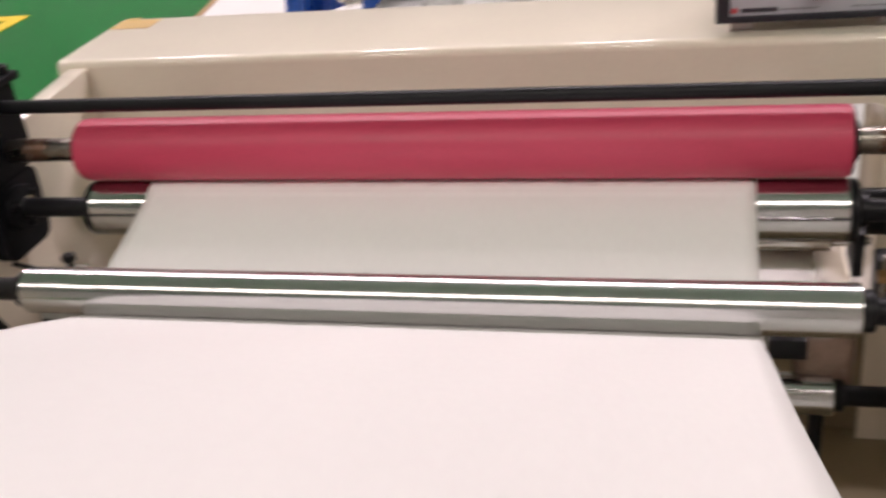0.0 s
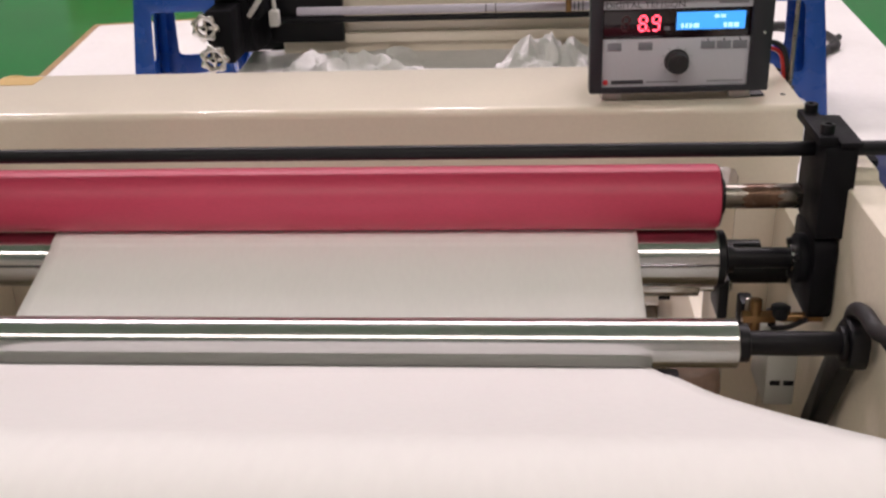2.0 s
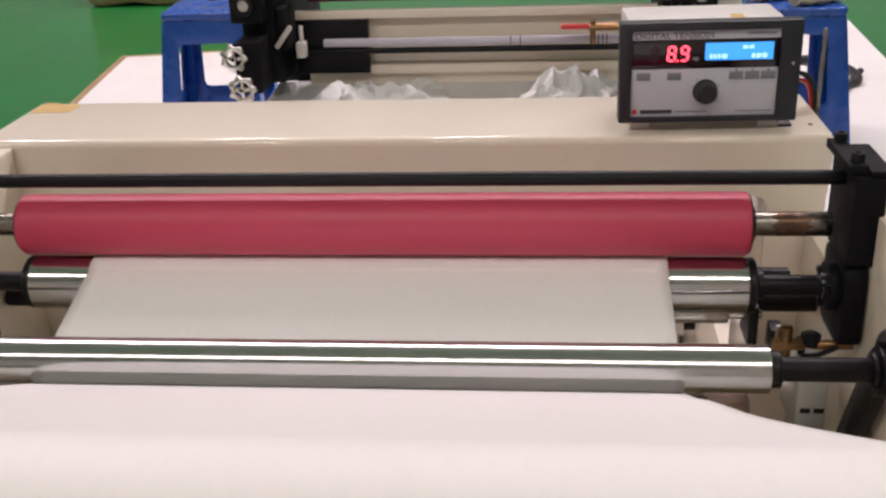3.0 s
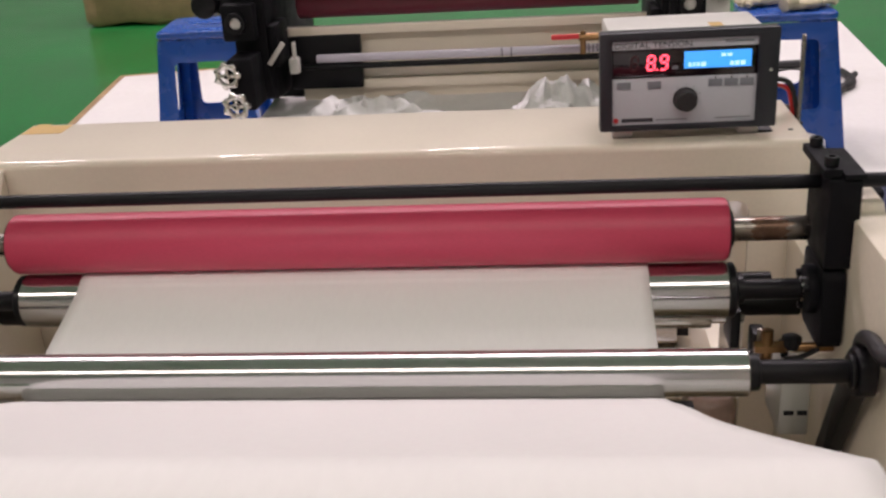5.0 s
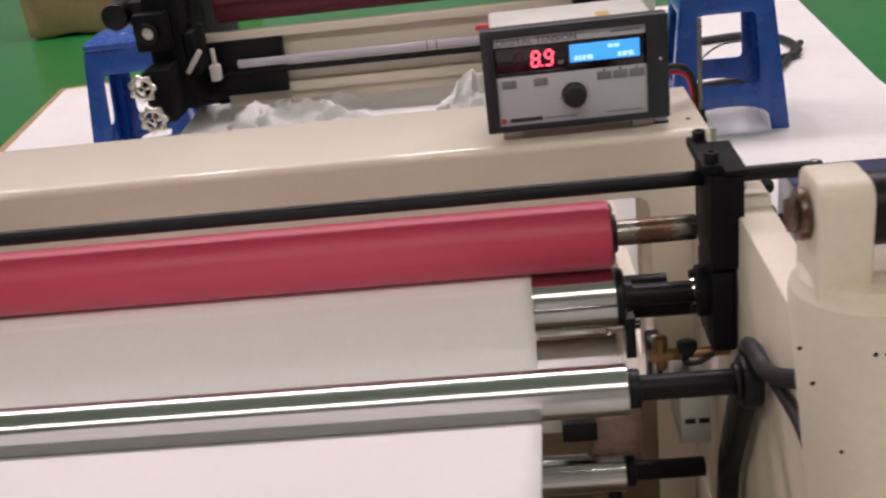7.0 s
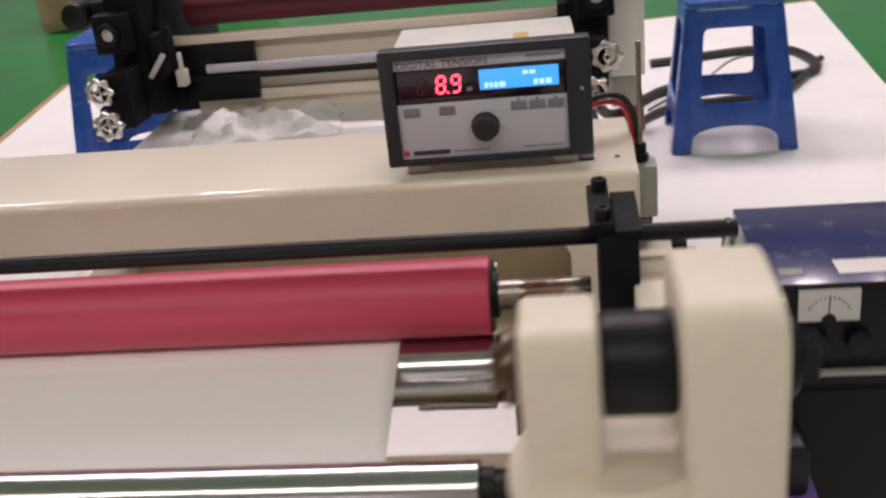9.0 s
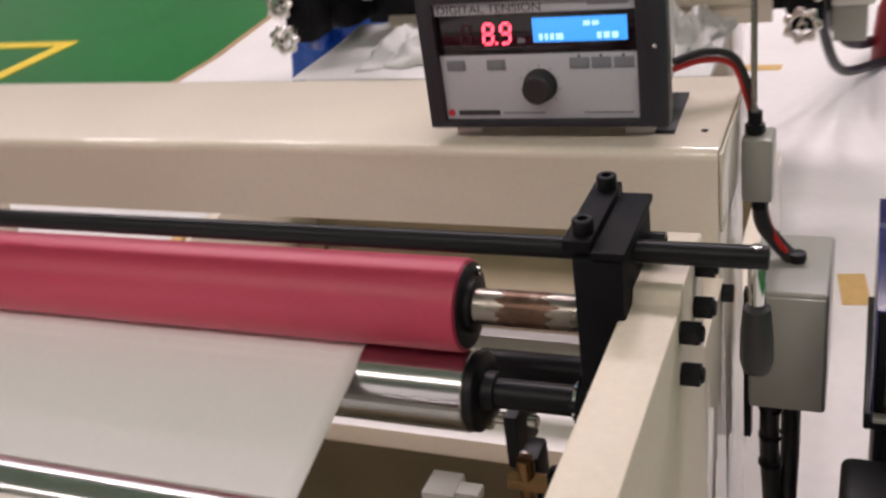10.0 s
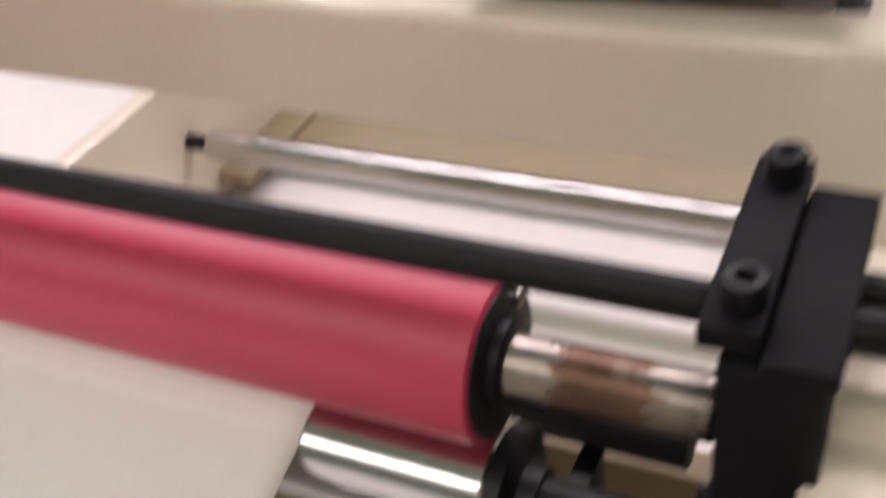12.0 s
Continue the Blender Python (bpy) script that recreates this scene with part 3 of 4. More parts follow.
# ---- paper web ----
def paper():
    """One sheet: out of the nip, under the front roller, up towards the reader."""
    (fy, fz), (ny, nz) = FRONT_AXIS, NIP_AXIS
    rf = R_FRONT + 0.0004
    line = [(0.016, 0.6095), (0.0, 0.6083), (-0.012, 0.6083), (-0.022, 0.6068)]
    # over the nip roller's front shoulder, then straight to the back of the front roller
    for a in (70, 62, 54, 46):
        line.append((ny - (R_NIP + 0.0005) * math.cos(radians(a)), nz + (R_NIP + 0.0005) * math.sin(radians(a))))
    for a in (-8, -25, -42, -60, -78, -96, -112):
        line.append((fy + rf * math.cos(radians(a)), fz + rf * math.sin(radians(a))))
    y, z = line[-1]
    n = 26
    for i in range(1, n + 1):
        t = i / n
        line.append((y - 0.545 * t, z + 0.280 * t + 0.0185 * t * t))
    y, z = line[-1]
    for a in range(10, 181, 17):
        line.append((y - 0.06 * math.sin(radians(a)) * 0.9, z + 0.012 * math.sin(radians(a)) - 0.05 * (1 - math.cos(radians(a)))))
    y, z = line[-1]
    line += [(y + 0.02, z - 0.25), (y + 0.03, z - 0.55)]
    th = thing("paper_web", (-0.375, -0.2, 0.6), "smooth white paper web running between the rollers", "paper")
    x0, x1, nx = -0.669, -0.0765, 48
    cut = 12                                     # the sheet's lowest contact with the front roller

    def sheet(rows_yz, first):
        b = bmesh.new()
        rows = []
        for k, (py, pz) in enumerate(rows_yz):
            kk = k + first
            wave = 0.0018 * math.sin(math.pi * min(1, (kk - 16) / 12)) if kk > 18 else 0.0
            rows.append([b.verts.new((x0 + (x1 - x0) * i / nx, py, pz + wave * math.sin(i * 0.33 + kk * 0.22))) for i in range(nx + 1)])
        for r0, r1 in zip(rows, rows[1:]):
            for i in range(nx):
                b.faces.new((r0[i], r0[i + 1], r1[i + 1], r1[i]))
        return finish(b, 80)

    back = part("back_web", sheet(line[:cut + 1], 0), PAPER, th)
    hinge = Matrix.Translation((-0.375, fy, fz))
    b = sheet(line[cut:], cut)
    b.transform(hinge.inverted())
    front = part("front_sheet", b, PAPER, th, "loose front sheet rising towards the supply", local=True)
    front.matrix_basis = BASE[th.name].inverted() @ hinge
    for ob in (back, front):
        so = ob.modifiers.new("thickness", "SOLIDIFY")
        so.thickness, so.offset = 0.0003, 0
    return front


FRONT_SHEET = paper()


# ---- tension meter on the beam ----
def meter():
    W, H = 0.206, 0.118
    at = (-0.009, 0.2400, 0.6745)
    th = thing("tension_meter", at, "digital tension meter with charcoal bezel, red digits and blue display", "meter", turn=1.6)

    def u(x):
        return -W / 2 + x * W

    def v(y):
        return H - y * H

    p = lambda *a, **k: part(*a, local=True, **k)
    p("case", box(-W / 2 + 0.012, W / 2 - 0.012, 0.012, 0.118, 0.004, H - 0.004, 0.003), CASE, th, label="off-white painted case")
    p("case_label", joined(box(0.03, 0.045, 0.03, 0.055, H - 0.0041, H - 0.0036, 0)), TAPE, th, label="small yellow sticker")
    hole = [(u(0.07), v(0.945)), (u(0.885), v(0.945)), (u(0.885), v(0.085)), (u(0.07), v(0.085))]
    bez = p("bezel", prism(rounded([(-W / 2, 0.0), (W / 2, 0.0), (W / 2, H), (-W / 2, H)], 0.003, 3), -0.006, 0.014, "y", 0.0012, 2, [hole]), BEZEL, th, label="charcoal plastic bezel")
    for s in (-1, 1):
        p("foot", box(s * 0.075 - 0.012, s * 0.075 + 0.012, 0.012, 0.03, -0.0124, 0.0038, 0.001), CASE, th)
    p("base_plate", box(0.088, 0.104, 0.012, 0.105, -0.0124, -0.0095, 0.0005), BEZEL, th)
    fr = -0.001
    p("panel", box(u(0.07), u(0.885), fr, 0.0115, v(0.945), v(0.468), 0.0004), PANEL, th, label="silver grey control panel")
    p("window", box(u(0.07), u(0.885), fr + 0.0006, 0.0115, v(0.466), v(0.178), 0.0004), WINDOW, th, label="smoked display window")
    p("title_strip", box(u(0.07), u(0.885), fr, 0.0115, v(0.176), v(0.088), 0.0004), PANEL, th)
    lcd = p("lcd", box(u(0.475), u(0.850), fr - 0.0004, fr + 0.002, v(0.385), v(0.215), 0.0003), LCD, th, label="lit blue display")
    # unreadable display text as small bars
    rnd = random.Random(4)
    for row, (y, h) in enumerate(((0.245, 0.03), (0.325, 0.042))):
        x = 0.50
        while x < 0.82:
            w = rnd.uniform(0.012, 0.03)
            if (row == 1 and not 0.595 < x < 0.725) or (row == 0 and 0.66 < x < 0.72):
                p("text_bar", box(u(x), u(min(x + w, 0.838)), fr - 0.0007, fr - 0.0003, v(y + h), v(y), 0), LCDTEXT, lcd)
            x += w + 0.008

    def digit(x, y, w, h, lit, lean=0.08):
        t = 0.0021
        seg = {"a": ((0, h), (w, h)), "g": ((0, h / 2), (w, h / 2)), "d": ((0, 0), (w, 0)), "f": ((0, h), (0, h / 2)), "b": ((w, h), (w, h / 2)), "e": ((0, h / 2), (0, 0)), "c": ((w, h / 2), (w, 0))}
        for k, (q0, q1) in seg.items():
            a0, a1 = Vector(q0), Vector(q1)
            d = (a1 - a0).normalized()
            nrm = Vector((-d.y, d.x)) * t / 2
            a0, a1 = a0 + d * 0.0007, a1 - d * 0.0007
            pts = [a0, a0 + d * t / 2 + nrm, a1 - d * t / 2 + nrm, a1, a1 - d * t / 2 - nrm, a0 + d * t / 2 - nrm]
            pts = [(x + q.x + q.y * lean, y + q.y) for q in pts]
            p("led_segment", prism(pts, fr - 0.0005, fr + 0.001, "y", 0), LED if k in lit else LEDOFF, th)

    dh = 0.0165
    y = v(0.385)
    digit(u(0.175), y, 0.0075, dh, "")
    digit(u(0.268), y, 0.0078, dh, "abcdefg")
    digit(u(0.340), y, 0.0078, dh, "abcdfg")
    p("decimal_point", rod(0.0011, fr - 0.0006, fr + 0.001, "y", (u(0.322), 0, y), 10, 0.0001), LED, th)
    p("unit_mark", box(u(0.41), u(0.44), fr - 0.0004, fr + 0.001, y, y + 0.004, 0), BUTTON, th)
    # knob with a pointer
    kn = p("knob", joined(lathe([(0, -0.0165), (0.0105, -0.0165), (0.0118, -0.0155), (0.0126, -0.004), (0.0142, -0.0035), (0.0145, -0.0008), (0, -0.0008)], "y", (u(0.487), 0, v(0.695)), 40)), GRIP, th, label="black round setting knob")
    p("pointer", box(u(0.487) - 0.0006, u(0.487) + 0.0006, -0.0171, -0.0163, v(0.695), v(0.695) + 0.009, 0), BEZEL, kn)
    for x in (0.098, 0.270, 0.615, 0.703, 0.791):
        p("push_button", box(u(x), u(x + 0.078), fr - 0.0014, fr + 0.001, v(0.575), v(0.500), 0.0005), BUTTON, th, label="grey push button")
        if x > 0.6:
            p("button_lamp", rod(0.0012, fr - 0.001, fr + 0.001, "y", (u(x + 0.039), 0, v(0.487)), 10, 0.0001), PRINT, th)
    for k in range(9):
        a = radians(-135 + k * 33.75)
        p("dial_tick", box(-0.0003, 0.0003, fr - 0.0003, fr + 0.0005, 0.0162, 0.0178, 0), PRINT, th).matrix_basis = Matrix.Translation((u(0.487), 0, v(0.695))) @ Matrix.Rotation(a, 4, "Y")
    # maker's mark as plain shapes
    p("logo_mark", rod(0.0032, fr - 0.0005, fr + 0.001, "y", (u(0.092), 0, v(0.895)), 20, 0.0001), LOGO, th)
    p("logo_bar", box(u(0.125), u(0.305), fr - 0.0005, fr + 0.001, v(0.915), v(0.877), 0), PRINT, th)
    p("small_print", box(u(0.32), u(0.50), fr - 0.0004, fr + 0.001, v(0.905), v(0.893), 0), BUTTON, th)
    p("small_print", box(u(0.66), u(0.86), fr - 0.0004, fr + 0.001, v(0.905), v(0.893), 0), BUTTON, th)
    p("small_print", box(u(0.70), u(0.86), fr - 0.0004, fr + 0.001, v(0.138), v(0.118), 0), BUTTON, th)
    # title
    fc = bpy.data.curves.new("title", "FONT")
    fc.body, fc.size, fc.align_x, fc.extrude = "DIGITAL TENSION", 0.0098, "LEFT", 0.0001
    tmp = bpy.data.objects.new("title", fc)
    scene.collection.objects.link(tmp)
    me = bpy.data.meshes.new_from_object(tmp.evaluated_get(bpy.context.evaluated_depsgraph_get()))
    bpy.data.objects.remove(tmp)
    tb = bmesh.new()
    tb.from_mesh(me)
    xs = [q.co.x for q in tb.verts]
    k = 0.43 * W / (max(xs) - min(xs))
    for q in tb.verts:
        q.co.x *= k
    tb.transform(Matrix.Translation((u(0.082), fr - 0.0004, v(0.163))) @ Matrix.Rotation(radians(90), 4, "X"))
    p("title", tb, PRINT, th)
    p("side_screw", rod(0.002, -0.0075, -0.0055, "y", (u(0.955), 0, v(0.42)), 12, 0.0003), CHROME, bez)
    return th


meter()


# ---- pressing arm at the machine's front ----
def press_arm():
    th = thing("pressing_arm", (0.066, -0.48, 0), "cream painted pressing arm on a round post beside the paper", "machine arm")
    ax = (-0.480, 0.851)
    post = lathe([(0, 0.0), (0.034, 0.0), (0.034, 0.809), (0.0335, 0.815), (0.0315, 0.8175), (0.0305, 0.821), (0.028, 0.823), (0, 0.823)], "z", (0.077, -0.480, 0), 56)
    for v in post.verts:
        v.co.x += max(0.0, 0.8 - v.co.z) * 0.105
    part("post", post, CASTCREAM, th, "leaning round cream post with paint drips")

    def ear(r, low, yo=0.0, rise=0.0):
        y, top = ax[0] + yo, ax[1] + r + rise
        return [q for q in rounded([(y - r, low), (y + r, low), (y + r, top), (y - r, top)], r * 0.62, 8) if q[1] > low - 1e-6]

    part("front_ear", prism(ear(0.0185, 0.79), 0.0500, 0.0735, "x", 0.0022, 3), CASTCREAM, th)
    part("rear_ear", prism(ear(0.0300, 0.74, 0.005, -0.003), 0.0962, 0.1255, "x", 0.003, 3), CASTCREAM, th)
    part("sleeve", rod(0.0162, 0.0738, 0.0960, "x", (0, *ax), 36), BLACK, th, "black steel sleeve")
    part("hinge_bolt", joined(rod(0.0120, 0.0450, 0.0488, "x", (0, *ax), 28, 0.0012), rod(0.0085, 0.0410, 0.0451, "x", (0, *ax), 6, 0.001)), RUST, th, "rusty hinge bolt")
    part("hinge_nut", joined(rod(0.012, 0.1257, 0.1310, "x", (0, *ax), 28), rod(0.009, 0.1308, 0.137, "x", (0, *ax), 6, 0.001)), BLACK, th)
    for a, z in ((200, 0.790), (215, 0.776), (260, 0.797), (268, 0.797), (240, 0.745)):
        x, y = 0.077 + 0.0341 * math.cos(radians(a)), -0.480 + 0.0341 * math.sin(radians(a))
        part("paint_chip", rod(0.0011, -0.0002, 0.0003, "y", (x, y, z), 8, 0.0001), BLACK, th)
    part("cylinder_rod", rod(0.006, 0.74, 0.83, "z", (0.082, -0.451, 0), 16), BLACK, th)


press_arm()


# ---- electrics on the machine's flank ----
def electrics():
    g = thing("control_box", (0.182, 0.365, 0.356), "grey steel control box fixed beside the roller machine", "control box")
    part("body", box(0.1475, 0.218, 0.305, 0.425, 0.356, 0.487, 0.004, 3), GREYPAINT, g)
    part("lid", box(0.150, 0.2155, 0.3015, 0.3048, 0.360, 0.483, 0.0012), GREYPAINT, g)
    part("bracket", box(0.1402, 0.1474, 0.33, 0.345, 0.30, 0.47, 0.001), BLACK, g)
    for k in range(2):
        part("conduit", tube([(0.165 + 0.018 * k, 0.345 + 0.02 * k, 0.347), (0.164 + 0.019 * k, 0.35 + 0.02 * k, 0.27), (0.17 + 0.012 * k, 0.36, 0.14), (0.175 + 0.02 * k, 0.40, 0.006)], 0.010), CABLE, g, "black cable conduit")
    for k in range(3):
        part("cable_tie", lathe([(0.0105, 0), (0.0125, 0), (0.0125, 0.004), (0.0105, 0.004)], "z", (0.165, 0.349, 0.325 - k * 0.035), 14), BLACK, g)
    j = thing("junction_box", (0.147, 0.355, 0.560), "small grey junction box with an upright probe", "junction box")
    part("body", box(0.1375, 0.165, 0.340, 0.375, 0.560, 0.622, 0.003), GREYPAINT, j)
    part("gland", joined(rod(0.009, 0.6225, 0.632, "z", (0.148, 0.357, 0), 8), rod(0.0065, 0.631, 0.644, "z", (0.148, 0.357, 0), 14)), BLACK, j, "black cable gland")
    part("probe", rod(0.0028, 0.644, 0.758, "z", (0.1475, 0.352, 0), 12), STEEL, j, "thin grey upright probe")
    part("lower_gland", rod(0.008, 0.547, 0.5595, "z", (0.152, 0.357, 0), 8), BLACK, j)
    c = thing("cable_loom", (0.12, 0.36, 0.66), "black and red wires running from the meter to the boxes", "cable")
    paths = [[(0.085, 0.315, 0.704), (0.110, 0.333, 0.707), (0.132, 0.345, 0.697), (0.1435, 0.355, 0.665), (0.147, 0.360, 0.638)],
             [(0.085, 0.312, 0.698), (0.108, 0.330, 0.700), (0.130, 0.346, 0.690), (0.140, 0.357, 0.658), (0.1445, 0.362, 0.635)],
             [(0.085, 0.322, 0.697), (0.112, 0.342, 0.698), (0.134, 0.352, 0.685), (0.145, 0.358, 0.655), (0.151, 0.357, 0.635)]]
    for k, p in enumerate(paths):
        part("wire", tube(p, 0.0026 if k else 0.0034), (CABLE, REDWIRE, CABLE)[k], c, ("", "red wire", "")[k])
    part("wire", tube([(0.152, 0.357, 0.552), (0.155, 0.362, 0.528), (0.166, 0.372, 0.505), (0.182, 0.368, 0.489)], 0.0075), CABLE, c)
    part("wire", tube([(0.156, 0.360, 0.552), (0.162, 0.364, 0.522), (0.174, 0.366, 0.50), (0.186, 0.366, 0.489)], 0.0028), REDWIRE, c, "red wire")
    part("plug", rod(0.0085, 0.4875, 0.497, "z", (0.186, 0.367, 0), 12), BLACK, c)


electrics()


# ---- power supply on its stand ----
def power_supply():
    x0, x1, y0, y1, z0, z1 = 0.256, 0.446, 0.196, 0.402, 0.438, 0.540
    st = thing("equipment_stand", (0.36, 0.30, 0), "black steel stand beside the machine", "stand")
    part("top", box(x0 - 0.005, x1 + 0.01, y0 + 0.01, y1, 0.418, 0.434, 0.002), BLACK, st)
    part("cabinet", box(x0 + 0.004, x1 + 0.005, y0 + 0.014, y1 - 0.004, 0.0, 0.4175, 0.002), BLACK, st)
    part("door", box(x0 + 0.012, x1 - 0.004, y0 + 0.010, y0 + 0.0138, 0.03, 0.411, 0.001), BLACK, st)
    th = thing("power_supply", (0.357, 0.289, 0.4345), "navy blue power supply with a needle meter", "power supply")
    part("cover", prism([(x0, 0.435), (x0 + 0.002, 0.435), (x0 + 0.002, z1 - 0.002), (x1 - 0.002, z1 - 0.002), (x1 - 0.002, 0.435), (x1, 0.435), (x1, z1), (x0, z1)], y0, y1, "y", 0.0008), NAVY, th, "scratched navy sheet metal cover")
    part("front_panel", box(x0 + 0.0025, x1 - 0.0025, y0 + 0.006, y0 + 0.010, 0.4355, z1 - 0.0025, 0.0005), BLACK, th)
    part("back_panel", box(x0 + 0.0025, x1 - 0.0025, y1 - 0.008, y1 - 0.004, 0.4355, z1 - 0.0025, 0.0005), BLACK, th)
    part("handle", box(x0 + 0.010, x0 + 0.019, y0 - 0.012, y0 + 0.0055, 0.450, 0.530, 0.002), STEEL, th)
    part("sill", box(x0 + 0.002, x1 - 0.002, y0 - 0.004, y0 + 0.0055, 0.4355, 0.440, 0.0008), GREYPAINT, th)
    me = part("needle_meter", box(x0 + 0.032, x0 + 0.092, y0 + 0.0005, y0 + 0.0055, 0.497, 0.532, 0.0008), METERFACE, th, "white needle meter")
    part("needle", box(x0 + 0.0615, x0 + 0.0625, y0 - 0.0004, y0 + 0.0003, 0.502, 0.526, 0), BLACK, me)
    part("scale_arc", joined(*[box(x0 + 0.062 + 0.022 * math.cos(radians(a)) - 0.0006, x0 + 0.062 + 0.022 * math.cos(radians(a)) + 0.0006, y0 - 0.0004, y0 + 0.0003, 0.5 + 0.024 * math.sin(radians(a)) - 0.0012, 0.5 + 0.024 * math.sin(radians(a)) + 0.0012, 0) for a in range(30, 151, 12)]), BLACK, me)
    part("meter_hub", rod(0.007, y0 - 0.0006, y0 + 0.0002, "y", (x0 + 0.062, 0, 0.4985), 20, 0.0001), BLACK, me)
    for k in range(2):
        part("dial", joined(rod(0.0130, y0 - 0.008, y0 + 0.0055, "y", (x0 + 0.05 + 0.042 * k, 0, 0.474), 28)), BLACK, th)
    part("sticker", box(x0 + 0.075, x0 + 0.135, y0 + 0.02, y0 + 0.052, z1 + 0.0002, z1 + 0.0006, 0), CASE, th, "cream paper sticker")
    part("sticker", box(x0 + 0.018, x0 + 0.042, y0 + 0.022, y0 + 0.036, z1 + 0.0002, z1 + 0.0006, 0), GREYPAINT, th)
    mo = thing("motor", (0.252, 0.125, 0), "small black electric motor on a purple base", "motor")
    part("body", prism(rounded([(0.236, 0.366), (0.280, 0.366), (0.280, 0.424), (0.236, 0.424)], 0.010, 5), 0.088, 0.160, "y", 0.002), BLACK, mo)
    part("base", box(0.226, 0.290, 0.075, 0.165, 0.32, 0.3655, 0.003), PURPLE, mo, "purple plastic base")
    part("pedestal", box(0.232, 0.278, 0.085, 0.158, 0.0, 0.3195, 0.002), BLACK, mo)
    part("lead", tube([(0.24, 0.088, 0.39), (0.225, 0.07, 0.38), (0.222, 0.07, 0.30), (0.225, 0.08, 0.2), (0.222, 0.085, 0.02)], 0.003), CABLE, mo)


power_supply()


# ---- stools ----
def stool(at, turn, label, H=0.435):
    th = thing("plastic_stool", at, label, "stool", "blue stools", turn=turn)
    wb, wt, t = 0.172, 0.128, 0.006
    lean = math.atan2(wb - wt, H)

    def at_height(z):
        return wb + (wt - wb) * z / H

    n = 10
    foot = 0.050
    outline = [(-wb, 0), (-wb + foot, 0)]
    for i in range(n + 1):
        a = math.pi - math.pi * i / n
        outline.append(((wb - foot) * math.cos(a), 0.012 + 0.066 * math.sin(a) ** 0.5))
    outline += [(wb - foot, 0), (wb, 0), (wt, H), (-wt, H)]
    w0, w1 = at_height(0.145) - 0.062, at_height(0.355) - 0.050
    hole = rounded([(-w0, 0.145), (w0, 0.145), (w1, 0.355), (-w1, 0.355)], 0.02, 4)
    for k in range(4):
        b = prism(outline, -t, 0, "y", 0.0015, 2, [hole])
        b.transform(Matrix.Rotation(radians(90 * k), 4, "Z") @ Matrix.Translation((0, -wb + 0.001, 0)) @ Matrix.Rotation(-lean, 4, "X"))
        part("side_panel", finish(b), BLUE, th, local=True)
    for k in range(4):
        c = Matrix.Rotation(radians(90 * k), 4, "Z")
        b = bmesh.new()
        rings = []
        for z, w in ((0.0, wb), (H, wt)):
            ring = []
            for a in range(0, 91, 15):
                ring.append(bm_v(b, w - 0.017 + 0.022 * math.cos(radians(a)), w - 0.017 + 0.022 * math.sin(radians(a)), z))
            ring.append(bm_v(b, w - 0.034, w - 0.034, z))
            rings.append(ring)
        m = len(rings[0])
        for i in range(m):
            b.faces.new((rings[0][i], rings[0][(i + 1) % m], rings[1][(i + 1) % m], rings[1][i]))
        b.faces.new(rings[0][::-1])
        b.faces.new(rings[1])
        b.transform(c)
        part("leg", finish(b), BLUE, th, local=True)
    seat = prism(rounded([(-0.138, -0.138), (0.138, -0.138), (0.138, 0.138), (-0.138, 0.138)], 0.035, 6), H + 0.002, H + 0.025, "z", 0.008, 3,
                 [rounded([(-0.045, -0.014), (0.045, -0.014), (0.045, 0.014), (-0.045, 0.014)], 0.013, 4)])
    part("seat", seat, BLUE, th, local=True)
    return th


def bm_v(b, x, y, z):
    return b.verts.new((x, y, z))


stool((-1.285, 2.36, 0.0), 4, "blue plastic stool standing on the white floor", 0.425)
stool((0.552, 2.335, 0.0), -2, "blue plastic stool with cloth gloves lying on it", 0.405)


def glove(at, turn):
    th = thing("work_glove", at, "crumpled cream cotton work glove lying on a stool", "glove", "gloves", turn=turn)
    b = bmesh.new()
    bmesh.ops.create_uvsphere(b, u_segments=24, v_segments=14, radius=1)
    for v in b.verts:
        p = Vector((v.co.x * 0.055, v.co.y * 0.042, v.co.z * 0.018 + 0.018))
        p += Vector((0.006, 0.006, 0.006)) * noise.noise(p * 60)
        p.z = max(p.z, 0.0005)
        v.co = p
    part("palm", finish(b, 80), CLOTH, th, local=True)
    for k in range(4):
        y = -0.03 + 0.02 * k
        part("finger", tube([(0.04, y * 0.8, 0.014), (0.07, y * 1.1, 0.02), (0.095 - 0.008 * abs(k - 1.5), y * 1.35, 0.011)], 0.0095, 10), CLOTH, th, local=True)
    part("cuff", tube([(-0.04, 0, 0.02), (-0.06, 0.003, 0.025), (-0.085, 0.0, 0.020)], 0.02, 14), CLOTH, th, "knitted cuff", local=True)


glove((0.60, 2.27, 0.4305), 30)
glove((0.50, 2.36, 0.4305), 200)


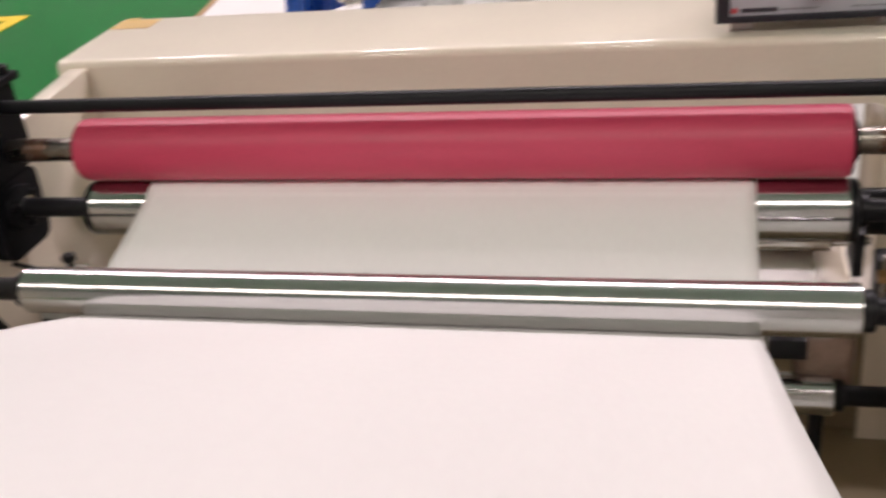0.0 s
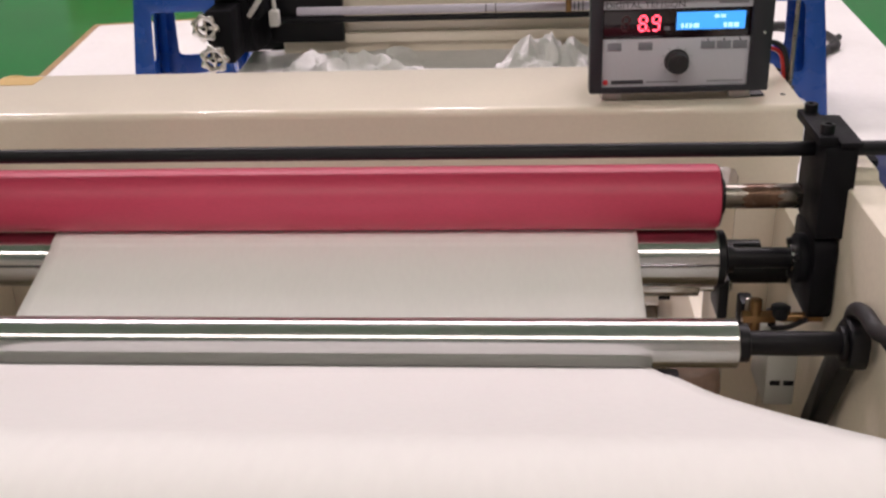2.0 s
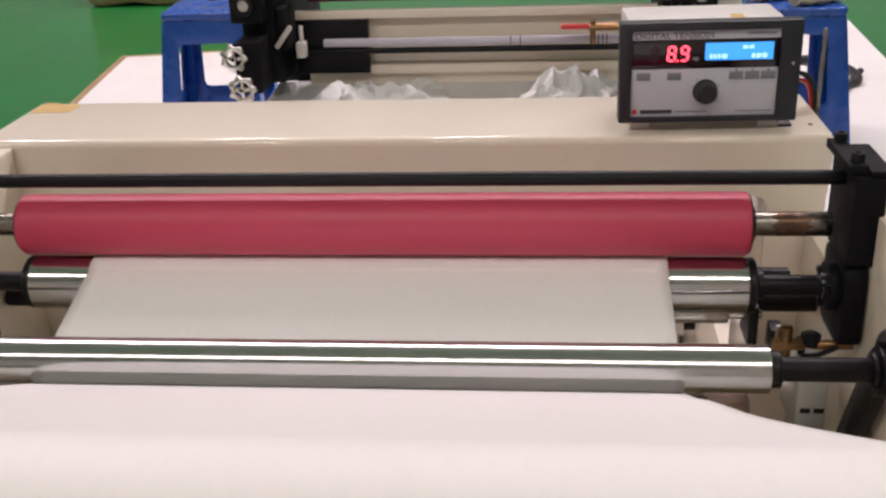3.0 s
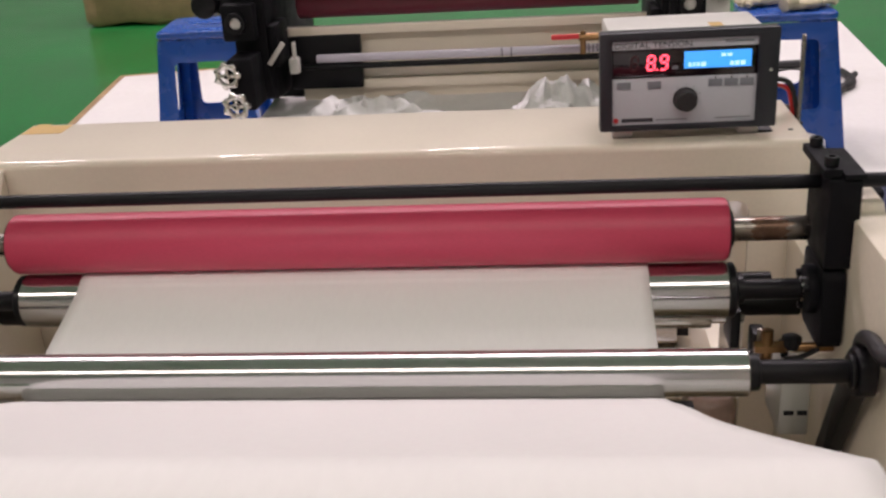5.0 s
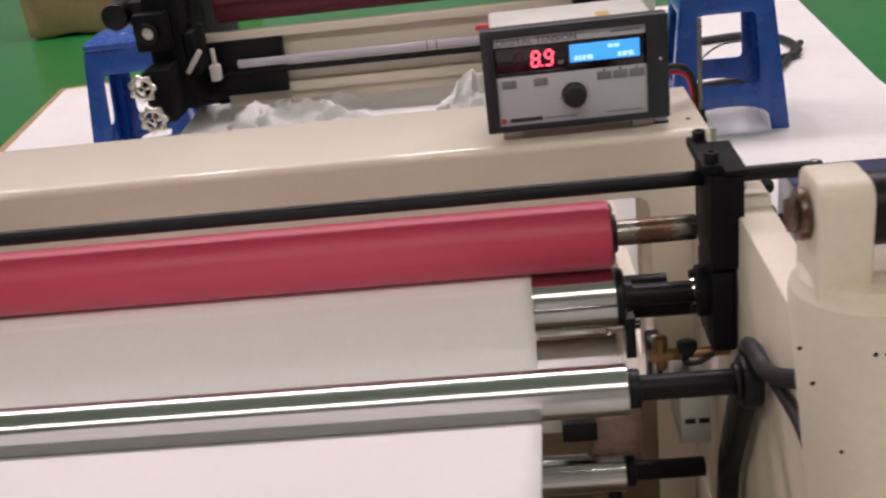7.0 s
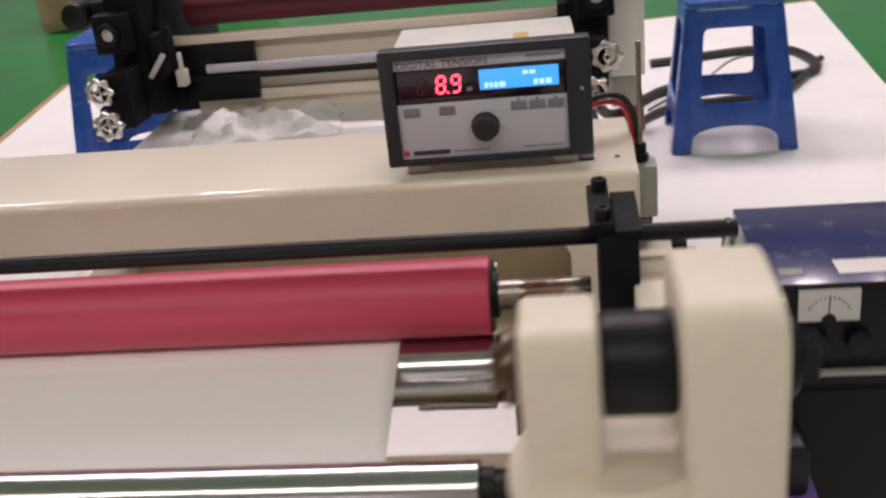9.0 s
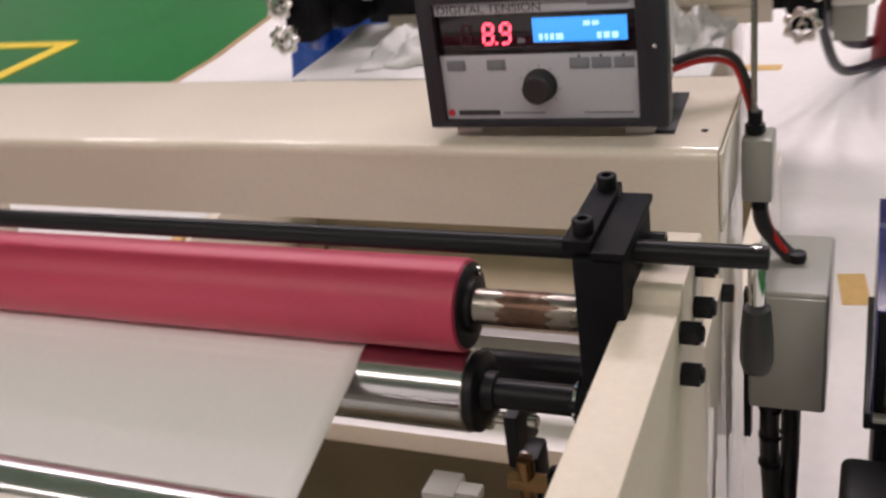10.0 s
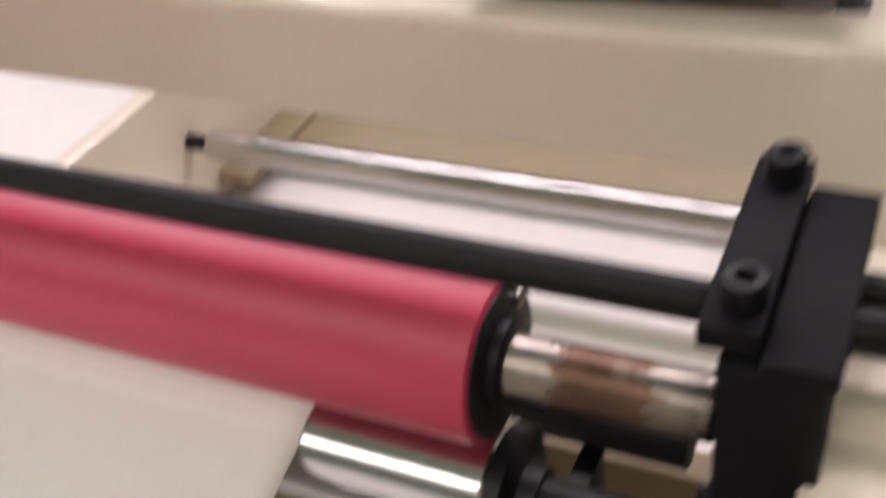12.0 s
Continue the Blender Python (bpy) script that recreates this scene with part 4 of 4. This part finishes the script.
# ---- the second roller machine, behind ----
def hand_wheel(x, y, z, sign, parent):
    """A cast star hand wheel on a spindle along y."""
    n = 56
    star = []
    for i in range(n):
        a = 2 * math.pi * i / n
        r = 0.030 + 0.0035 * math.cos(7 * a)
        star.append((x + r * math.cos(a), z + r * math.sin(a)))
    ring = [(x + 0.018 * math.cos(2 * math.pi * i / 24), z + 0.018 * math.sin(2 * math.pi * i / 24)) for i in range(24)]
    w = part("hand_wheel", joined(prism(star, y - 0.010, y + 0.006, "y", 0.003, 2, [ring]),
                                  *[box(x - 0.0185, x + 0.0185, y - 0.006, y + 0.002, z - 0.004, z + 0.004, 0.001)] if sign else []), CASTZINC, parent, "bright cast star hand wheel")
    part("hub", rod(0.0085, y - 0.014, y + 0.012, "y", (x, 0, z), 20), CASTZINC, w)
    part("spoke", box(x - 0.0035, x + 0.0035, y - 0.0055, y + 0.0015, z - 0.0182, z + 0.0182, 0.001), CASTZINC, w)
    part("bore", rod(0.0045, y - 0.0146, y - 0.0138, "y", (x, 0, z), 14, 0.0001), BLACK, w)
    part("spindle", rod(0.006, y + 0.010, y + 0.16, "y", (x, 0, z), 14), STEEL, w)


def rear_machine():
    m = thing("laminating_machine", (-0.375, 1.65, 0), "black and cream laminating machine with a dark red roller", "machine")
    for flip in (False, True):
        f = lambda b: mirror(b, flip)
        fr = part("side_frame", f(prism(rounded([(1.43, 0.47), (1.46, 0.415), (1.56, 0.405), (1.95, 0.42), (1.95, 0.80), (1.60, 0.86), (1.45, 0.80)], 0.03), 0.085, 0.165, "x", 0.004)), BLOCK, m, "black cast side frame")
        part("lug", f(box(0.10, 0.178, 1.39, 1.43, 0.575, 0.66, 0.006)), BLOCK, fr)
        part("lug", f(box(0.062, 0.084, 1.44, 1.55, 0.50, 0.60, 0.004)), BLOCK, fr)
        part("leg", f(box(-0.10, -0.04, 1.62, 1.90, 0.0, 0.3445, 0.003)), CREAM, m)
        part("cylinder", f(joined(rod(0.031, 1.42, 1.60, "y", (0.225, 0, 0.655), 28, 0.006), box(0.166, 0.2, 1.45, 1.52, 0.63, 0.68, 0.002))), BLACK, fr, "black air cylinder")
        part("white_cap", f(rod(0.014, 1.384, 1.3895, "y", (0.142, 0, 0.618), 24, 0.001)), CASE, fr, "round white cap")
        part("cap_ring", f(lathe([(0.0145, 1.375), (0.024, 1.375), (0.026, 1.3895), (0.0145, 1.3895)], "y", (0.142, 0, 0.618), 28)), BLACK, fr)
        part("slide", f(box(0.100, 0.16, 1.33, 1.428, 0.425, 0.545, 0.005)), BLOCK, fr)
        g = box(-0.006, 0.006, -0.004, 0.004, -0.032, 0.032, 0.002)
        g.transform(Matrix.Translation((0.066, 1.43, 0.535)) @ Matrix.Rotation(radians(-38), 4, "Y"))
        part("clear_guard", f(g), PIPE, fr)
        part("guide_block", f(box(0.034, 0.056, 1.50, 1.53, 0.468, 0.505, 0.002)), CASE, m)
        part("stay", f(box(0.038, 0.046, 1.505, 1.515, 0.506, 0.545, 0.0005)), CASE, m)
    for x in (-0.906, 0.156):
        hand_wheel(x, 1.318, 0.512, x < 0, m)
    for x in (-0.879, 0.129):
        hand_wheel(x, 1.268, 0.453, x < 0, m)
    part("under_frame", box(-0.90, 0.15, 1.70, 1.90, 0.361, 0.4195, 0.003), BLOCK, m)
    part("front_rail", box(-0.835, 0.085, 1.575, 1.605, 0.546, 0.566, 0.002), CREAM, m)
    part("lower_rail", box(-0.80, 0.05, 1.60, 1.615, 0.362, 0.5455, 0.002), CREAM, m)
    part("tray_rail", box(-0.64, 0.05, 1.585, 1.5995, 0.405, 0.43, 0.002), CREAM, m)
    part("dark_roller", lathe([(0, -0.80), (0.036, -0.80), (0.038, -0.797), (0.038, 0.047), (0.036, 0.05), (0, 0.05)], "x", (0, 1.65, 0.615), 64), DARKRED, m, "dark red rubber roller")
    part("upper_roller", rod(0.033, -0.80, 0.05, "x", (0, 1.70, 0.69), 48), BLACK, m)
    bar = part("top_bar", rod(0.014, -0.84, 0.09, "x", (0, 1.55, 0.672), 28), BLACK, m)
    for x in (-0.62, -0.14):
        part("clamp", lathe([(0.0142, -0.014), (0.0175, -0.014), (0.0175, 0.014), (0.0142, 0.014)], "x", (x, 1.55, 0.672), 24), CASE, bar, "pale clamp ring")
    part("spool_rod", rod(0.0105, -0.745, 0.02, "x", (0, 1.545, 0.494), 24), LILAC, m, "bright spool rod")
    part("dark_rod", rod(0.0075, -0.79, 0.06, "x", (0, 1.548, 0.473), 20), BLACK, m)
    for x in (-0.285, -0.262, -0.085, -0.075, -0.065, -0.055):
        part("scale_ring", lathe([(0.0106, -0.0012), (0.0112, -0.0012), (0.0112, 0.0012), (0.0106, 0.0012)], "x", (x, 1.545, 0.494), 20), BLACK, m)
    part("black_panel", box(-0.822, -0.640, 1.57, 1.5995, 0.412, 0.5455, 0.002), BLACK, m)
    v = part("valve", joined(rod(0.007, 0.49, 0.545, "z", (-0.09, 1.50, 0), 12), rod(0.009, -0.10, -0.03, "x", (0, 1.50, 0.53), 8)), BRASS, m, "brass air valve")
    part("valve_handle", box(-0.165, -0.098, 1.492, 1.508, 0.527, 0.538, 0.003), LOGO, v, "red valve handle")
    # film tray
    part("tray", box(-0.86, -0.03, 1.28, 1.93, 0.345, 0.36, 0.002), FILM, m, "white tray under the rollers")
    sb = bmesh.new()
    rows = []
    for j in range(25):
        row = []
        for i in range(49):
            x, y = -0.885 + 0.86 * i / 48, 1.262 + 0.36 * j / 24
            q = Vector((x * 5, y * 7, 0))
            droop = 0.012 * max(0.0, (y - 1.45) / 0.17) ** 2
            row.append(sb.verts.new((x, y, 0.3655 + 0.007 * (noise.noise(q) + 0.6) * (0.4 + math.sin(math.pi * j / 24)) + droop)))
        rows.append(row)
    for r0, r1 in zip(rows, rows[1:]):
        for i in range(48):
            sb.faces.new((r0[i], r0[i + 1], r1[i + 1], r1[i]))
    part("film_liner", finish(sb, 70), FILM, m, "loose white film lining the tray")


rear_machine()


def crumpled_film(at, w, d, h, seed, turn=0.0):
    b = bmesh.new()
    nx, ny = 46, 30
    grid = []
    off = Vector((seed * 7.3, seed * 3.1, seed))
    for j in range(ny + 1):
        row = []
        for i in range(nx + 1):
            u, v = i / nx, j / ny
            p = Vector((u * 4.2, v * 3.2, 0)) + off
            ridge = 1 - abs(noise.noise(p * 0.75)) * 2.2
            ridge2 = 1 - abs(noise.noise(p * 1.9 + Vector((5, 2, 1)))) * 2
            env = (math.sin(math.pi * u) * math.sin(math.pi * v)) ** 0.55
            x = (u - 0.5) * w + 0.02 * noise.noise(p * 2 + Vector((9, 0, 0)))
            y = (v - 0.5) * d + 0.02 * noise.noise(p * 2 + Vector((0, 9, 0)))
            row.append(b.verts.new((x, y, env * h * max(0.04, 0.55 * ridge + 0.35 * ridge2))))
        grid.append(row)
    for r0, r1 in zip(grid, grid[1:]):
        for i in range(nx):
            b.faces.new((r0[i], r0[i + 1], r1[i + 1], r1[i]))
    finish(b, 40)
    me = bpy.data.meshes.new("crumpled_film")
    b.to_mesh(me)
    b.free()
    me.materials.append(FILM)
    ob = new("crumpled_film", me)
    ob.matrix_basis = pose(*at, 0, 0, turn)
    BASE[ob.name] = ob.matrix_basis.copy()
    so = ob.modifiers.new("thickness", "SOLIDIFY")
    so.thickness = 0.0008
    return tagged(ob, "crumpled white plastic film lying in the tray", "plastic film", "film waste")


crumpled_film((-0.60, 1.46, 0.372), 0.34, 0.26, 0.075, 2, 10)
crumpled_film((-0.14, 1.47, 0.372), 0.20, 0.24, 0.10, 5, -20)


# ---- round about ----
def paper_sack():
    b = bmesh.new()
    bmesh.ops.create_cube(b, size=1)
    bmesh.ops.bevel(b, geom=b.edges[:], offset=0.09, segments=3, affect="EDGES", profile=0.5)
    bmesh.ops.subdivide_edges(b, edges=b.edges[:], cuts=5, use_grid_fill=True)
    for v in b.verts:
        p = Vector((v.co.x * 1.25, v.co.y * 0.6, (v.co.z + 0.5) * 0.42))
        n = noise.noise(p * 6) * 0.03 + (1 - abs(noise.noise(p * 11)) * 2) * 0.012
        p += v.normal * n if v.normal.length else Vector()
        p.z = max(p.z, 0.0)
        v.co = p
    finish(b, 70)
    b.transform(Matrix.Translation((-2.27, 5.25, -0.0035)))
    single("paper_sack", b, BAG, "bulging brown kraft paper sack on the green floor", "sack", at=(-2.27, 5.25, -0.0035))


paper_sack()


def floor_things():
    for x, y, a in ((0.232, 1.17, 97), (-0.05, 2.40, -2)):
        b = box(-0.055, 0.055, -0.024, 0.024, 0.0004, 0.0012, 0)
        b.transform(pose(x, y, 0, 0, 0, a))
        single("tape_strip", b, TAPE, "strip of tan tape stuck on the white floor", "tape", "floor tape", at=(x, y, 0.0004))
    for k, pts in enumerate(([(0.12, 1.88, 0.40), (0.17, 2.15, 0.16), (0.26, 2.55, 0.03), (0.42, 2.82, 0.017), (0.66, 2.86, 0.016), (0.95, 2.95, 0.016), (0.88, 3.3, 0.016), (0.4, 3.2, 0.016)],
                             [(0.12, 1.86, 0.34), (0.16, 2.05, 0.12), (0.24, 2.35, 0.02), (0.40, 2.60, 0.0135), (0.60, 2.66, 0.0135), (0.80, 2.72, 0.016), (1.0, 3.1, 0.016)])):
        c = thing("floor_cable", (pts[2][0], pts[2][1], 0), "thick black cable lying on the white floor", "cable", "floor cables")
        part("sheath", tube(pts, 0.0155 if k == 0 else 0.0125), CABLE, c)
    c = thing("thin_wire", (0.6, 2.6, 0), "thin black wire looping over the floor", "cable")
    part("sheath", tube([(0.34, 2.62, 0.006), (0.42, 2.74, 0.006), (0.5, 2.8, 0.006), (0.66, 2.95, 0.07), (0.75, 2.8, 0.10), (0.72, 2.6, 0.006)], 0.0035), CABLE, c)
    p = thing("pneumatic_box", (0.215, 1.52, 0.43), "pale grey pneumatic box on the laminating machine", "control box")
    part("body", box(0.1665, 0.242, 1.46, 1.58, 0.43, 0.62, 0.004), CASE, p)
    part("lower_body", box(0.170, 0.230, 1.47, 1.56, 0.36, 0.4295, 0.003), GREYPAINT, p)
    r = thing("red_bottle", (0.275, 2.44, 0), "small red bottle standing on the white floor", "bottle")
    part("body", lathe([(0, 0.0005), (0.037, 0.0005), (0.040, 0.005), (0.036, 0.09), (0.029, 0.150), (0.017, 0.178), (0.015, 0.20), (0, 0.20)], "z", (0.275, 2.44, 0), 28), WINE, r)
    part("cap", rod(0.018, 0.2005, 0.228, "z", (0.275, 2.44, 0), 20), BLACK, r)


floor_things()


# ---- what moves ----
def motions():
    """The loose front sheet lifts and sinks about the front roller as the web runs."""
    fy, fz = FRONT_AXIS
    lift = ((0.0, -0.3), (0.2, 1.2), (0.5, 1.5), (1.0, 1.6), (1.5, 1.3), (2.0, 1.1), (2.5, 1.0), (3.2, 1.0), (4.0, 0.9), (5.0, 0.6), (6.0, 0.15), (7.0, 0.5), (7.5, 0.8), (9.3, 0.8), (12.0, 0.8))
    walk(FRONT_SHEET, [(t, pose(0.0, fy + 0.2, fz - 0.6, -a)) for t, a in lift])


motions()
